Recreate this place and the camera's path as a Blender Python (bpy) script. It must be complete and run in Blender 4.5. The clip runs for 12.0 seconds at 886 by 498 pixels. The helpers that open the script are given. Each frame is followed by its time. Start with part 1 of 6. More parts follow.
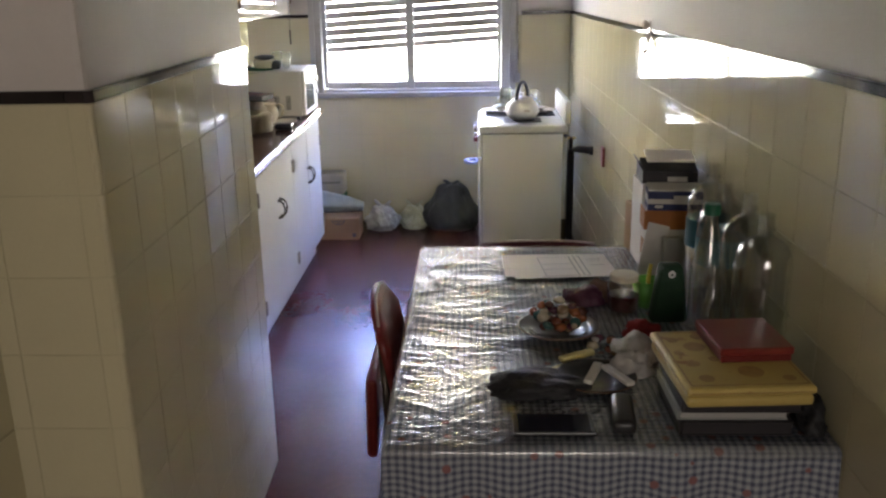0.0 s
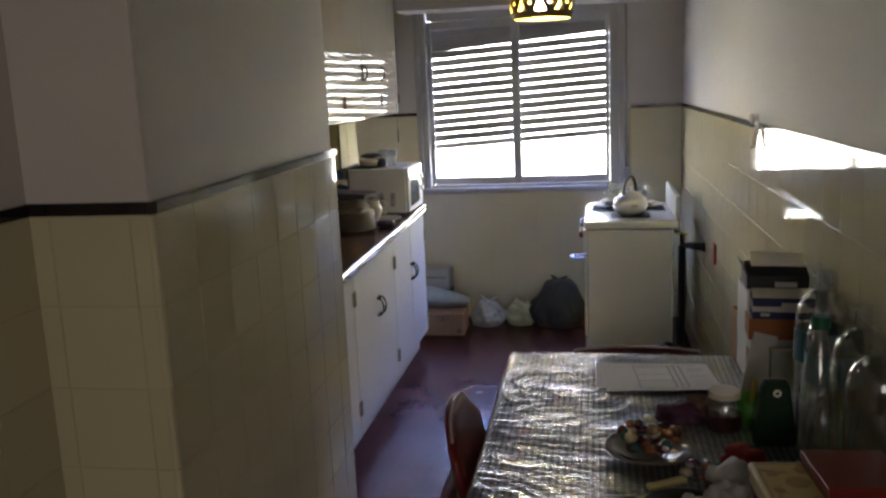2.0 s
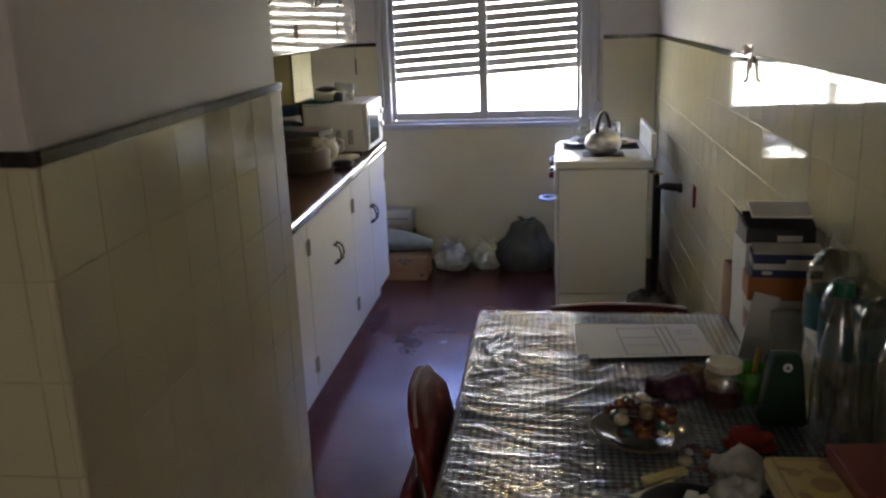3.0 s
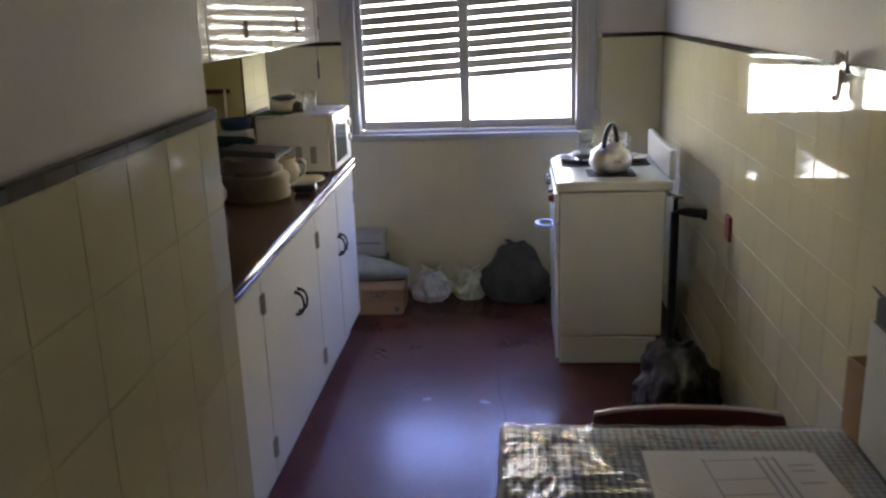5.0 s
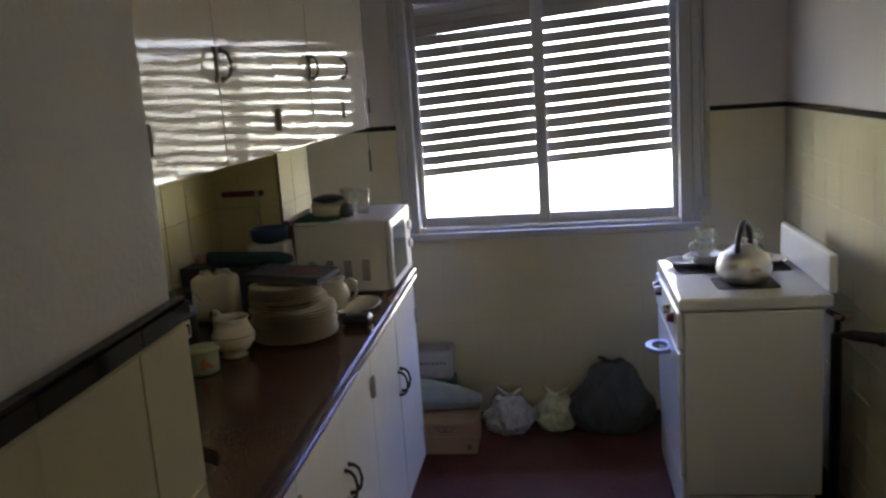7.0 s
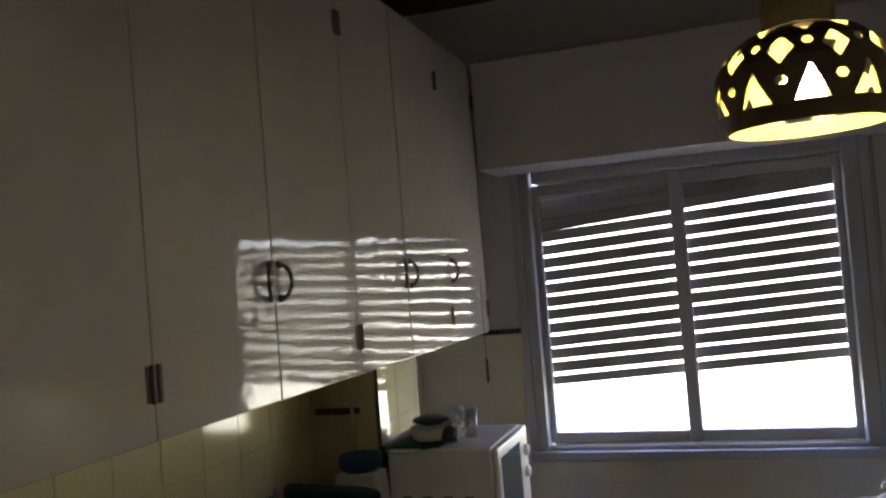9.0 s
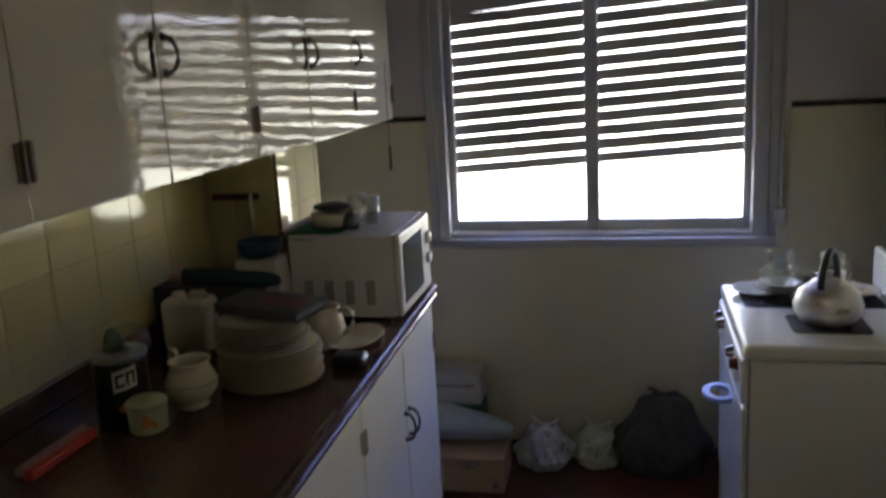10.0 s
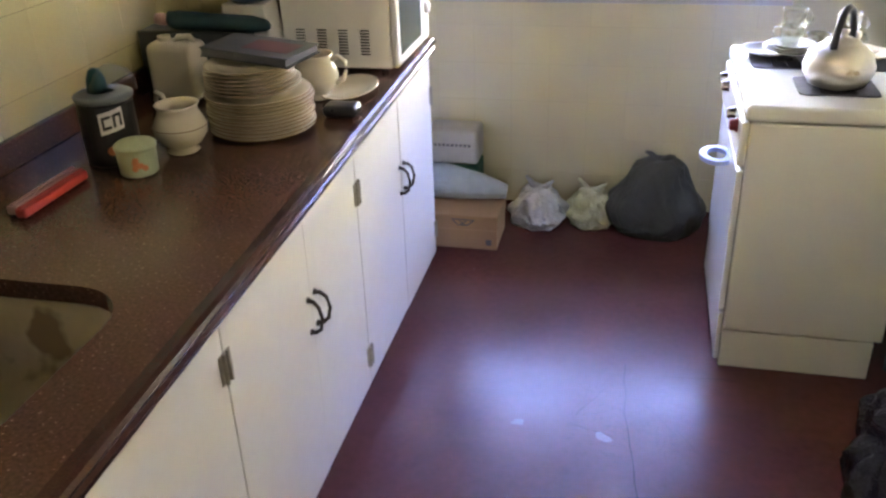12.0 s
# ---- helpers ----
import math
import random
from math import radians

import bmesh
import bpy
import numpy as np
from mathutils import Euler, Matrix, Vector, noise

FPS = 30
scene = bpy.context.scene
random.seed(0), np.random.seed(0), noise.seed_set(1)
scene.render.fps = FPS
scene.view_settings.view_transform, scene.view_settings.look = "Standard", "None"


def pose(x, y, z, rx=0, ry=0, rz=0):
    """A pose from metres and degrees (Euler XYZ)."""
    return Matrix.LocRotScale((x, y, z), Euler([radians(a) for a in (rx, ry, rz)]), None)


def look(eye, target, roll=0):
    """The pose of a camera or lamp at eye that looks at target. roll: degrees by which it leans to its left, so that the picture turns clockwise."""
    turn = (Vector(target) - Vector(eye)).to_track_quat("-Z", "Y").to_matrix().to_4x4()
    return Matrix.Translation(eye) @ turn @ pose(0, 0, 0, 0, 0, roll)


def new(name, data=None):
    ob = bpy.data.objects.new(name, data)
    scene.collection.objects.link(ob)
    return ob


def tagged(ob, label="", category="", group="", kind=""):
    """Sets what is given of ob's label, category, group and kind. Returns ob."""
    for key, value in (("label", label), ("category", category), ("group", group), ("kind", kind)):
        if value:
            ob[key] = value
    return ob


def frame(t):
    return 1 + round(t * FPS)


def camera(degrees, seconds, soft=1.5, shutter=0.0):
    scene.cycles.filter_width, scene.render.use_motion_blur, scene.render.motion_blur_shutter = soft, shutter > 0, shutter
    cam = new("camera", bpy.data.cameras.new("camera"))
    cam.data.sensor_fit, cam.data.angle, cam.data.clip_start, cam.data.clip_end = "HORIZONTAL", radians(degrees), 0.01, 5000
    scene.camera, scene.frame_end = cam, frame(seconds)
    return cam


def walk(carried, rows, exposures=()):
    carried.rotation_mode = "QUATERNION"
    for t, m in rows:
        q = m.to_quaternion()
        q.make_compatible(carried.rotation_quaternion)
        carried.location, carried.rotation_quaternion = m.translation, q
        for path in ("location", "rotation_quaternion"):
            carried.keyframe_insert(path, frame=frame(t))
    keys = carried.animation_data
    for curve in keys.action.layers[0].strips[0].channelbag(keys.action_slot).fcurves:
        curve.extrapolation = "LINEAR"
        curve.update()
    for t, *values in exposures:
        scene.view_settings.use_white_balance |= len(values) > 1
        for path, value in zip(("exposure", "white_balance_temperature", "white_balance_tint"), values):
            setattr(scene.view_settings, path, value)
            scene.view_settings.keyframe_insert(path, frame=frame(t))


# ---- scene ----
cam = camera(54.2, 12.0, soft=2.4, shutter=0.3)
PATH = [
    (0, (0.416, 0.44, 1.599), (0.344, 2.353, 1.02), -1.0),
    (0.5, (0.39, 0.489, 1.604), (0.312, 2.414, 1.068), -1.0),
    (1, (0.402, 0.511, 1.612), (0.192, 2.461, 1.221), -0.8),
    (1.5, (0.463, 0.529, 1.622), (0.143, 2.483, 1.342), -1.3),
    (2, (0.508, 0.556, 1.614), (0.16, 2.491, 1.243), -2.5),
    (2.5, (0.472, 0.682, 1.597), (0.216, 2.609, 1.125), -2.1),
    (4.5, (0.443, 1.38, 1.6), (0.148, 3.277, 1.04), -2.0),
    (5, (0.281, 1.552, 1.603), (0.107, 3.47, 1.065), -2.0),
    (5.5, (0.137, 1.689, 1.62), (0.002, 3.636, 1.187), -2.9),
    (6, (0.089, 1.896, 1.609), (-0.031, 3.848, 1.194), -2.7),
    (6.5, (0.077, 2.152, 1.607), (-0.089, 4.102, 1.195), -3.0),
    (8.5, (0.128, 2.791, 1.682), (-0.48, 4.696, 1.651), -5.2),
    (9, (0.158, 2.835, 1.683), (-0.458, 4.736, 1.746), -4.6),
    (9.5, (0.155, 2.878, 1.669), (-0.141, 4.854, 1.594), -3.5),
    (10, (0.146, 2.897, 1.663), (-0.281, 4.803, 1.236), -3.1),
    (10.5, (0.154, 2.905, 1.64), (-0.335, 4.734, 0.998), -2.6),
    (11, (0.148, 2.918, 1.616), (-0.309, 4.683, 0.794), -2.3),
    (11.5, (0.152, 2.916, 1.614), (-0.316, 4.64, 0.714), -2.3),
    (12, (0.156, 2.924, 1.61), (-0.256, 4.649, 0.686), -2.0),
]
EXPOSURES = [(t, stops + 0.07, 6580 if t < 10.6 else 6900, 14) for t, stops in ((0, 3.15), (1, 2.68), (1.5, 2.32), (2.5, 2.28), (4.5, 2.28), (5.5, 2.3), (6.5, 1.95), (8.5, 1.22), (9.5, 1.2), (10, 1.2), (10.5, 2.05), (11, 3.15), (12, 3.6))]
walk(cam, [(t, look(eye, target, roll)) for t, eye, target, roll in PATH], EXPOSURES)
# ---- world, sun and large lights ----
world = bpy.data.worlds.new("world")
scene.world = world
world.use_nodes = True
wn = world.node_tree.nodes
sky = wn.new("ShaderNodeTexSky")
sky.sky_type = "NISHITA"
sky.sun_disc = False
sky.sun_elevation, sky.sun_rotation = radians(52), radians(180)
world.node_tree.links.new(sky.outputs[0], wn["Background"].inputs[0])
wn["Background"].inputs[1].default_value = 0.1

sun_data = bpy.data.lights.new("sun", "SUN")
sun_data.energy, sun_data.angle, sun_data.color = 4.0, radians(0.5), (1.0, 0.95, 0.88)
sun = new("sun", sun_data)
sun.matrix_world = look((0, -6, 8), (0, 0, 0.3))

room_light = bpy.data.lights.new("room_window_light", "AREA")
room_light.shape, room_light.size, room_light.size_y = "RECTANGLE", 1.2, 1.2
room_light.energy, room_light.color = 3.9, (1.0, 0.93, 0.84)
room_lamp = new("room_window_light", room_light)
room_lamp.matrix_world = look((0.9, -1.62, 1.75), (0.1, 2.2, 1.2))


# ---- materials ----
def mat(name, color, rough=0.5, metal=0.0, vary=0.12, scale=6.0, fine=0.0, fine_scale=120.0, bump=0.0, coat=0.0,
        spec=0.5, trans=0.0, ior=1.45, alpha=1.0, spot=None, rand=0.0, bump_dist=0.004):
    """A procedural surface: broad stains and fine grain in the colour and the roughness, and fine relief."""
    m = bpy.data.materials.new(name)
    m.use_nodes = True
    nt = m.node_tree
    n, link = nt.nodes, nt.links.new
    b = n["Principled BSDF"]
    b.inputs["Metallic"].default_value = metal
    b.inputs["Coat Weight"].default_value = coat
    b.inputs["Coat Roughness"].default_value = 0.06
    b.inputs["Specular IOR Level"].default_value = spec
    b.inputs["Transmission Weight"].default_value = trans
    b.inputs["IOR"].default_value = ior
    b.inputs["Alpha"].default_value = alpha
    geo = n.new("ShaderNodeNewGeometry")
    big = n.new("ShaderNodeTexNoise")
    big.inputs["Scale"].default_value = scale
    big.inputs["Detail"].default_value = 5
    small = n.new("ShaderNodeTexNoise")
    small.inputs["Scale"].default_value = fine_scale
    small.inputs["Detail"].default_value = 2
    link(geo.outputs["Position"], big.inputs["Vector"])
    link(geo.outputs["Position"], small.inputs["Vector"])
    ramp = n.new("ShaderNodeMapRange")
    ramp.inputs[1].default_value, ramp.inputs[2].default_value = 0.15, 0.85
    ramp.inputs[3].default_value, ramp.inputs[4].default_value = 1 - vary, 1 + vary * 0.6
    link(big.outputs[0], ramp.inputs[0])
    ramp2 = n.new("ShaderNodeMapRange")
    ramp2.inputs[1].default_value, ramp2.inputs[2].default_value = 0.2, 0.8
    ramp2.inputs[3].default_value, ramp2.inputs[4].default_value = 1 - fine, 1 + fine
    link(small.outputs[0], ramp2.inputs[0])
    mul = n.new("ShaderNodeMath")
    mul.operation = "MULTIPLY"
    link(ramp.outputs[0], mul.inputs[0])
    link(ramp2.outputs[0], mul.inputs[1])
    last = mul.outputs[0]
    if rand:
        info = n.new("ShaderNodeObjectInfo")
        r3 = n.new("ShaderNodeMapRange")
        r3.inputs[3].default_value, r3.inputs[4].default_value = 1 - rand, 1 + rand
        link(info.outputs["Random"], r3.inputs[0])
        mul2 = n.new("ShaderNodeMath")
        mul2.operation = "MULTIPLY"
        link(last, mul2.inputs[0])
        link(r3.outputs[0], mul2.inputs[1])
        last = mul2.outputs[0]
    col = n.new("ShaderNodeVectorMath")
    col.operation = "SCALE"
    col.inputs[0].default_value = color[:3]
    link(last, col.inputs["Scale"])
    out = col.outputs[0]
    if spot:
        vor = n.new("ShaderNodeTexNoise")
        vor.inputs["Scale"].default_value = spot[1]
        vor.inputs["Detail"].default_value = 3
        link(geo.outputs["Position"], vor.inputs["Vector"])
        lim = n.new("ShaderNodeMapRange")
        lim.inputs[1].default_value, lim.inputs[2].default_value = spot[2], spot[2] + 0.05
        link(vor.outputs[0], lim.inputs[0])
        mix = n.new("ShaderNodeMix")
        mix.data_type = "RGBA"
        mix.inputs["B"].default_value = (*spot[0], 1)
        link(lim.outputs[0], mix.inputs["Factor"])
        link(out, mix.inputs["A"])
        out = mix.outputs["Result"]
    link(out, b.inputs["Base Color"])
    rr = n.new("ShaderNodeMapRange")
    rr.inputs[1].default_value, rr.inputs[2].default_value = 0.1, 0.9
    rr.inputs[3].default_value, rr.inputs[4].default_value = rough * 0.8, min(1, rough * 1.25)
    link(big.outputs[0], rr.inputs[0])
    link(rr.outputs[0], b.inputs["Roughness"])
    if bump:
        bn = n.new("ShaderNodeBump")
        bn.inputs["Strength"].default_value = bump
        bn.inputs["Distance"].default_value = bump_dist
        add = n.new("ShaderNodeMath")
        link(big.outputs[0], add.inputs[0])
        link(small.outputs[0], add.inputs[1])
        link(add.outputs[0], bn.inputs["Height"])
        link(bn.outputs[0], b.inputs["Normal"])
    return m


M_TILE = mat("cream_glazed_tile", (0.57, 0.52, 0.345), 0.04, vary=0.07, scale=2.5, fine=0.02, rand=0.015, bump=0.02, spec=0.55, bump_dist=0.0012)
M_TILEOLD = mat("greasy_cream_tile", (0.62, 0.54, 0.28), 0.10, vary=0.10, scale=3, fine=0.03, rand=0.03, bump=0.04, spec=0.45, bump_dist=0.0012)
M_GROUTOLD = mat("dark_grout", (0.20, 0.15, 0.085), 0.8, vary=0.25, scale=14)
M_GROUT = mat("tile_grout", (0.45, 0.41, 0.27), 0.6, vary=0.2, scale=10)
M_TRIMTILE = mat("dark_glazed_trim", (0.026, 0.020, 0.021), 0.06, vary=0.2, scale=6, rand=0.3, spec=0.42)
M_PLASTER = mat("painted_plaster", (0.58, 0.54, 0.50), 0.75, vary=0.10, scale=1.6, fine=0.02, bump=0.25)
M_CEIL = mat("dark_ceiling", (0.06, 0.052, 0.045), 0.9, vary=0.2, scale=2, bump=0.2)
M_FLOOR = mat("waxed_red_cement", (0.086, 0.025, 0.025), 0.24, vary=0.28, scale=3.2, fine=0.16, fine_scale=38, bump=0.08, spec=0.32, bump_dist=0.002)


def wear_floor(m):
    """Dull brownish worn patches, and flaked pits where the wax has broken, over the waxed red."""
    n, link = m.node_tree.nodes, m.node_tree.links.new
    b = n["Principled BSDF"]
    geo = n.new("ShaderNodeNewGeometry")

    def noise_tex(scale, detail):
        t = n.new("ShaderNodeTexNoise")
        t.inputs["Scale"].default_value, t.inputs["Detail"].default_value = scale, detail
        link(geo.outputs["Position"], t.inputs["Vector"])
        return t.outputs[0]

    def ramp(src, a, c, lo=0.0, hi=1.0):
        r = n.new("ShaderNodeMapRange")
        for k, v in enumerate((a, c, lo, hi)):
            r.inputs[k + 1].default_value = v
        link(src, r.inputs[0])
        return r.outputs[0]

    def times(a, c, op="MULTIPLY"):
        k = n.new("ShaderNodeMath")
        k.operation = op
        link(a, k.inputs[0])
        link(c, k.inputs[1])
        return k.outputs[0]

    worn = ramp(noise_tex(2.2, 3), 0.35, 0.75)
    mix = n.new("ShaderNodeMix")
    mix.data_type = "RGBA"
    mix.inputs["B"].default_value = (0.125, 0.066, 0.050, 1)
    link(b.inputs["Base Color"].links[0].from_socket, mix.inputs["A"])
    link(ramp(worn, 0, 1, 0.0, 0.45), mix.inputs["Factor"])
    # flaked pits round the crack in front of the stove
    dist = n.new("ShaderNodeVectorMath")
    dist.operation = "DISTANCE"
    dist.inputs[1].default_value = (0.27, 4.98, 0)
    link(geo.outputs["Position"], dist.inputs[0])
    near = ramp(dist.outputs["Value"], 0.05, 0.34, 1.0, 0.0)
    pits = ramp(times(ramp(noise_tex(95, 5), 0.0, 1.0), ramp(near, 0, 1, 0.78, 1.0)), 0.52, 0.57)
    dark = n.new("ShaderNodeMix")
    dark.data_type = "RGBA"
    dark.inputs["B"].default_value = (0.050, 0.026, 0.022, 1)
    link(mix.outputs["Result"], dark.inputs["A"])
    link(ramp(pits, 0, 1, 0.0, 0.35), dark.inputs["Factor"])
    link(dark.outputs["Result"], b.inputs["Base Color"])
    bump = n.new("ShaderNodeBump")
    bump.inputs["Strength"].default_value, bump.inputs["Distance"].default_value = 0.5, 0.0010
    bump.invert = True
    link(pits, bump.inputs["Height"])
    link(b.inputs["Normal"].links[0].from_socket, bump.inputs["Normal"])
    link(bump.outputs[0], b.inputs["Normal"])


wear_floor(M_FLOOR)
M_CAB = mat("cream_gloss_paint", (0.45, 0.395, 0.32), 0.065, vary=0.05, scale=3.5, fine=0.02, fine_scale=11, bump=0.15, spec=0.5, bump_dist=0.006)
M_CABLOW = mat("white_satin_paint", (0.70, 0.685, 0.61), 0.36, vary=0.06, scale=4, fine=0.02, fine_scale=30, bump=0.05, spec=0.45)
M_CABIN = mat("cabinet_edge", (0.14, 0.11, 0.08), 0.6)
M_GRANITE = mat("brown_granite", (0.088, 0.041, 0.028), 0.16, vary=0.16, scale=3, fine=0.35, fine_scale=170, spec=0.45, spot=((0.22, 0.12, 0.085), 150, 0.64))
M_GRANEDGE = mat("polished_granite_edge", (0.055, 0.024, 0.018), 0.10, vary=0.2, scale=9, fine=0.4, fine_scale=420, spec=0.6)
M_STEEL = mat("brushed_steel", (0.26, 0.225, 0.19), 0.3, metal=1.0, vary=0.35, scale=9, bump=0.15, spot=((0.13, 0.10, 0.08), 7, 0.6))
M_CHROME = mat("worn_chrome", (0.5, 0.49, 0.47), 0.2, metal=1.0, vary=0.15, scale=30)
M_DARKMETAL = mat("tarnished_metal", (0.10, 0.085, 0.07), 0.32, metal=0.9, vary=0.3, scale=40)
M_BRASS = mat("dull_brass", (0.42, 0.30, 0.12), 0.35, metal=1.0, vary=0.2, scale=30)
M_ENAMEL = mat("white_enamel", (0.71, 0.72, 0.665), 0.18, vary=0.06, scale=3, fine=0.02, spec=0.5, bump=0.03)
M_WHITEPL = mat("white_plastic", (0.74, 0.72, 0.68), 0.35, vary=0.05, scale=6, fine=0.02)
M_BLACKPL = mat("black_plastic", (0.02, 0.02, 0.022), 0.3, vary=0.2, scale=20)
M_IRON = mat("cast_iron", (0.025, 0.024, 0.026), 0.55, vary=0.2, scale=30, bump=0.3)
M_WOODFRAME = mat("grey_painted_wood", (0.42, 0.41, 0.40), 0.5, vary=0.12, scale=5, fine=0.05, bump=0.2)
M_SLAT = mat("shutter_slat_wood", (0.36, 0.33, 0.32), 0.6, vary=0.2, scale=7, fine=0.06, bump=0.2)
M_RED = mat("red_vinyl", (0.17, 0.022, 0.020), 0.34, vary=0.2, scale=9, fine=0.04, bump=0.15)
M_WINE = mat("dark_wine_vinyl", (0.085, 0.012, 0.016), 0.35, vary=0.2, scale=9, fine=0.04, bump=0.15)
M_PIPING = mat("pale_piping", (0.42, 0.34, 0.32), 0.5)
M_BAGBLACK = mat("black_bin_bag", (0.012, 0.012, 0.013), 0.22, vary=0.2, scale=20, bump=0.6, spec=0.6, bump_dist=0.01)
M_BAGGREY = mat("grey_bin_bag", (0.065, 0.070, 0.060), 0.42, vary=0.2, scale=14, bump=0.6, bump_dist=0.01)
M_CARD = mat("brown_cardboard", (0.36, 0.23, 0.13), 0.85, vary=0.14, scale=9, fine=0.08, fine_scale=200)
M_PAPER = mat("white_paper", (0.72, 0.70, 0.67), 0.8, vary=0.05, scale=9)
M_INK = mat("grey_ink", (0.12, 0.12, 0.13), 0.7)
M_CHINA = mat("cream_china", (0.68, 0.62, 0.48), 0.14, vary=0.06, scale=14, spec=0.55)
M_CHINARIM = mat("brown_rim_line", (0.17, 0.10, 0.05), 0.3)


def clear(name, tint, rough, edge, base, wrinkle=None, depth=0.010):
    """A thin clear sheet: see-through, with a gloss that grows towards its edges."""
    m = bpy.data.materials.new(name)
    m.use_nodes = True
    n, link = m.node_tree.nodes, m.node_tree.links.new
    n.remove(n["Principled BSDF"])
    t, g, x, lw = n.new("ShaderNodeBsdfTransparent"), n.new("ShaderNodeBsdfGlossy"), n.new("ShaderNodeMixShader"), n.new("ShaderNodeLayerWeight")
    t.inputs["Color"].default_value = (*tint, 1)
    g.inputs["Roughness"].default_value = rough
    lw.inputs["Blend"].default_value = 0.5
    p, a = n.new("ShaderNodeMath"), n.new("ShaderNodeMath")
    p.operation, a.operation = "POWER", "MULTIPLY_ADD"
    p.inputs[1].default_value = 3.0
    a.inputs[1].default_value, a.inputs[2].default_value = edge, base
    link(lw.outputs["Facing"], p.inputs[0])
    link(p.outputs[0], a.inputs[0])
    link(a.outputs[0], x.inputs[0])
    link(t.outputs[0], x.inputs[1])
    link(g.outputs[0], x.inputs[2])
    if wrinkle:
        geo, mp, nz, bp = n.new("ShaderNodeNewGeometry"), n.new("ShaderNodeMapping"), n.new("ShaderNodeTexNoise"), n.new("ShaderNodeBump")
        mp.inputs["Scale"].default_value = wrinkle
        nz.inputs["Scale"].default_value, nz.inputs["Detail"].default_value, nz.inputs["Distortion"].default_value = 1.5, 3, 1.4
        bp.inputs["Strength"].default_value, bp.inputs["Distance"].default_value = 1.0, depth
        link(geo.outputs["Position"], mp.inputs[0])
        link(mp.outputs[0], nz.inputs["Vector"])
        link(nz.outputs[0], bp.inputs["Height"])
        link(bp.outputs[0], g.inputs["Normal"])
    link(x.outputs[0], n["Material Output"].inputs["Surface"])
    return m


M_PET = clear("clear_bottle_plastic", (0.90, 0.92, 0.91), 0.08, 1.0, 0.17)
M_GLASSWARE = clear("drinking_glass", (0.90, 0.91, 0.87), 0.06, 0.9, 0.17)
M_CLEARPL = clear("clear_plastic", (0.90, 0.93, 0.92), 0.06, 0.7, 0.07)
M_CLEAR = clear("clear_vinyl_sheet", (0.97, 0.98, 0.98), 0.17, 0.80, 0.17, (12, 34, 1), 0.0024)


# ---- helpers ----
def thing(name, loc=(0, 0, 0), label="", category="", group="", kind=""):
    ob = new(name)
    ob.empty_display_size = 0.05
    ob.location = loc
    return tagged(ob, label, category, group, kind)


def finish(bm, name, material, smooth=False):
    me = bpy.data.meshes.new(name)
    bmesh.ops.recalc_face_normals(bm, faces=bm.faces)
    bm.to_mesh(me)
    bm.free()
    for m in (material if isinstance(material, (list, tuple)) else [material]):
        me.materials.append(m)
    if smooth:
        me.polygons.foreach_set("use_smooth", [True] * len(me.polygons))
    return me


def part(name, bm, material, parent=None, label="", smooth=False, loc=None, category="", group="", kind=""):
    """Links a bmesh, given in world places unless loc is set, as one object under its parent."""
    ob = new(name, finish(bm, name, material, smooth))
    if parent is not None:
        ob.parent = parent
        if loc is None:
            at, up = Vector(), parent
            while up is not None:
                at, up = at + up.location, up.parent
            ob.data.transform(Matrix.Translation(-at))
    if loc is not None:
        ob.location = loc
    return tagged(ob, label, category, group, kind)


def box(x0, x1, y0, y1, z0, z1, bevel=0.0, seg=2, bm=None, m=None):
    own = bmesh.new()
    bmesh.ops.create_cube(own, size=1)
    bmesh.ops.scale(own, vec=(x1 - x0, y1 - y0, z1 - z0), verts=own.verts)
    bmesh.ops.translate(own, vec=((x0 + x1) / 2, (y0 + y1) / 2, (z0 + z1) / 2), verts=own.verts)
    if bevel:
        bmesh.ops.bevel(own, geom=own.edges[:], offset=bevel, segments=seg, profile=0.5, affect="EDGES")
    return join(own, bm, m)


def join(own, bm=None, m=None):
    if m is not None:
        bmesh.ops.transform(own, matrix=m, verts=own.verts)
    if bm is None:
        return own
    me = bpy.data.meshes.new("scrap")
    own.to_mesh(me)
    own.free()
    bm.from_mesh(me)
    bpy.data.meshes.remove(me)
    return bm


def lathe(profile, seg=32, bm=None, m=None, closed=False):
    """A body turned round z from (radius, height) pairs."""
    own = bmesh.new()
    rings = []
    for r, z in profile:
        if r < 1e-5:
            rings.append([own.verts.new((0, 0, z))])
        else:
            rings.append([own.verts.new((r * math.cos(2 * math.pi * i / seg), r * math.sin(2 * math.pi * i / seg), z)) for i in range(seg)])
    for a, b in zip(rings, rings[1:]):
        for i in range(seg):
            j = (i + 1) % seg
            if len(a) == 1 and len(b) > 1:
                own.faces.new((a[0], b[i], b[j]))
            elif len(b) == 1 and len(a) > 1:
                own.faces.new((a[i], b[0], a[j]))
            elif len(a) > 1:
                own.faces.new((a[i], b[i], b[j], a[j]))
    return join(own, bm, m)


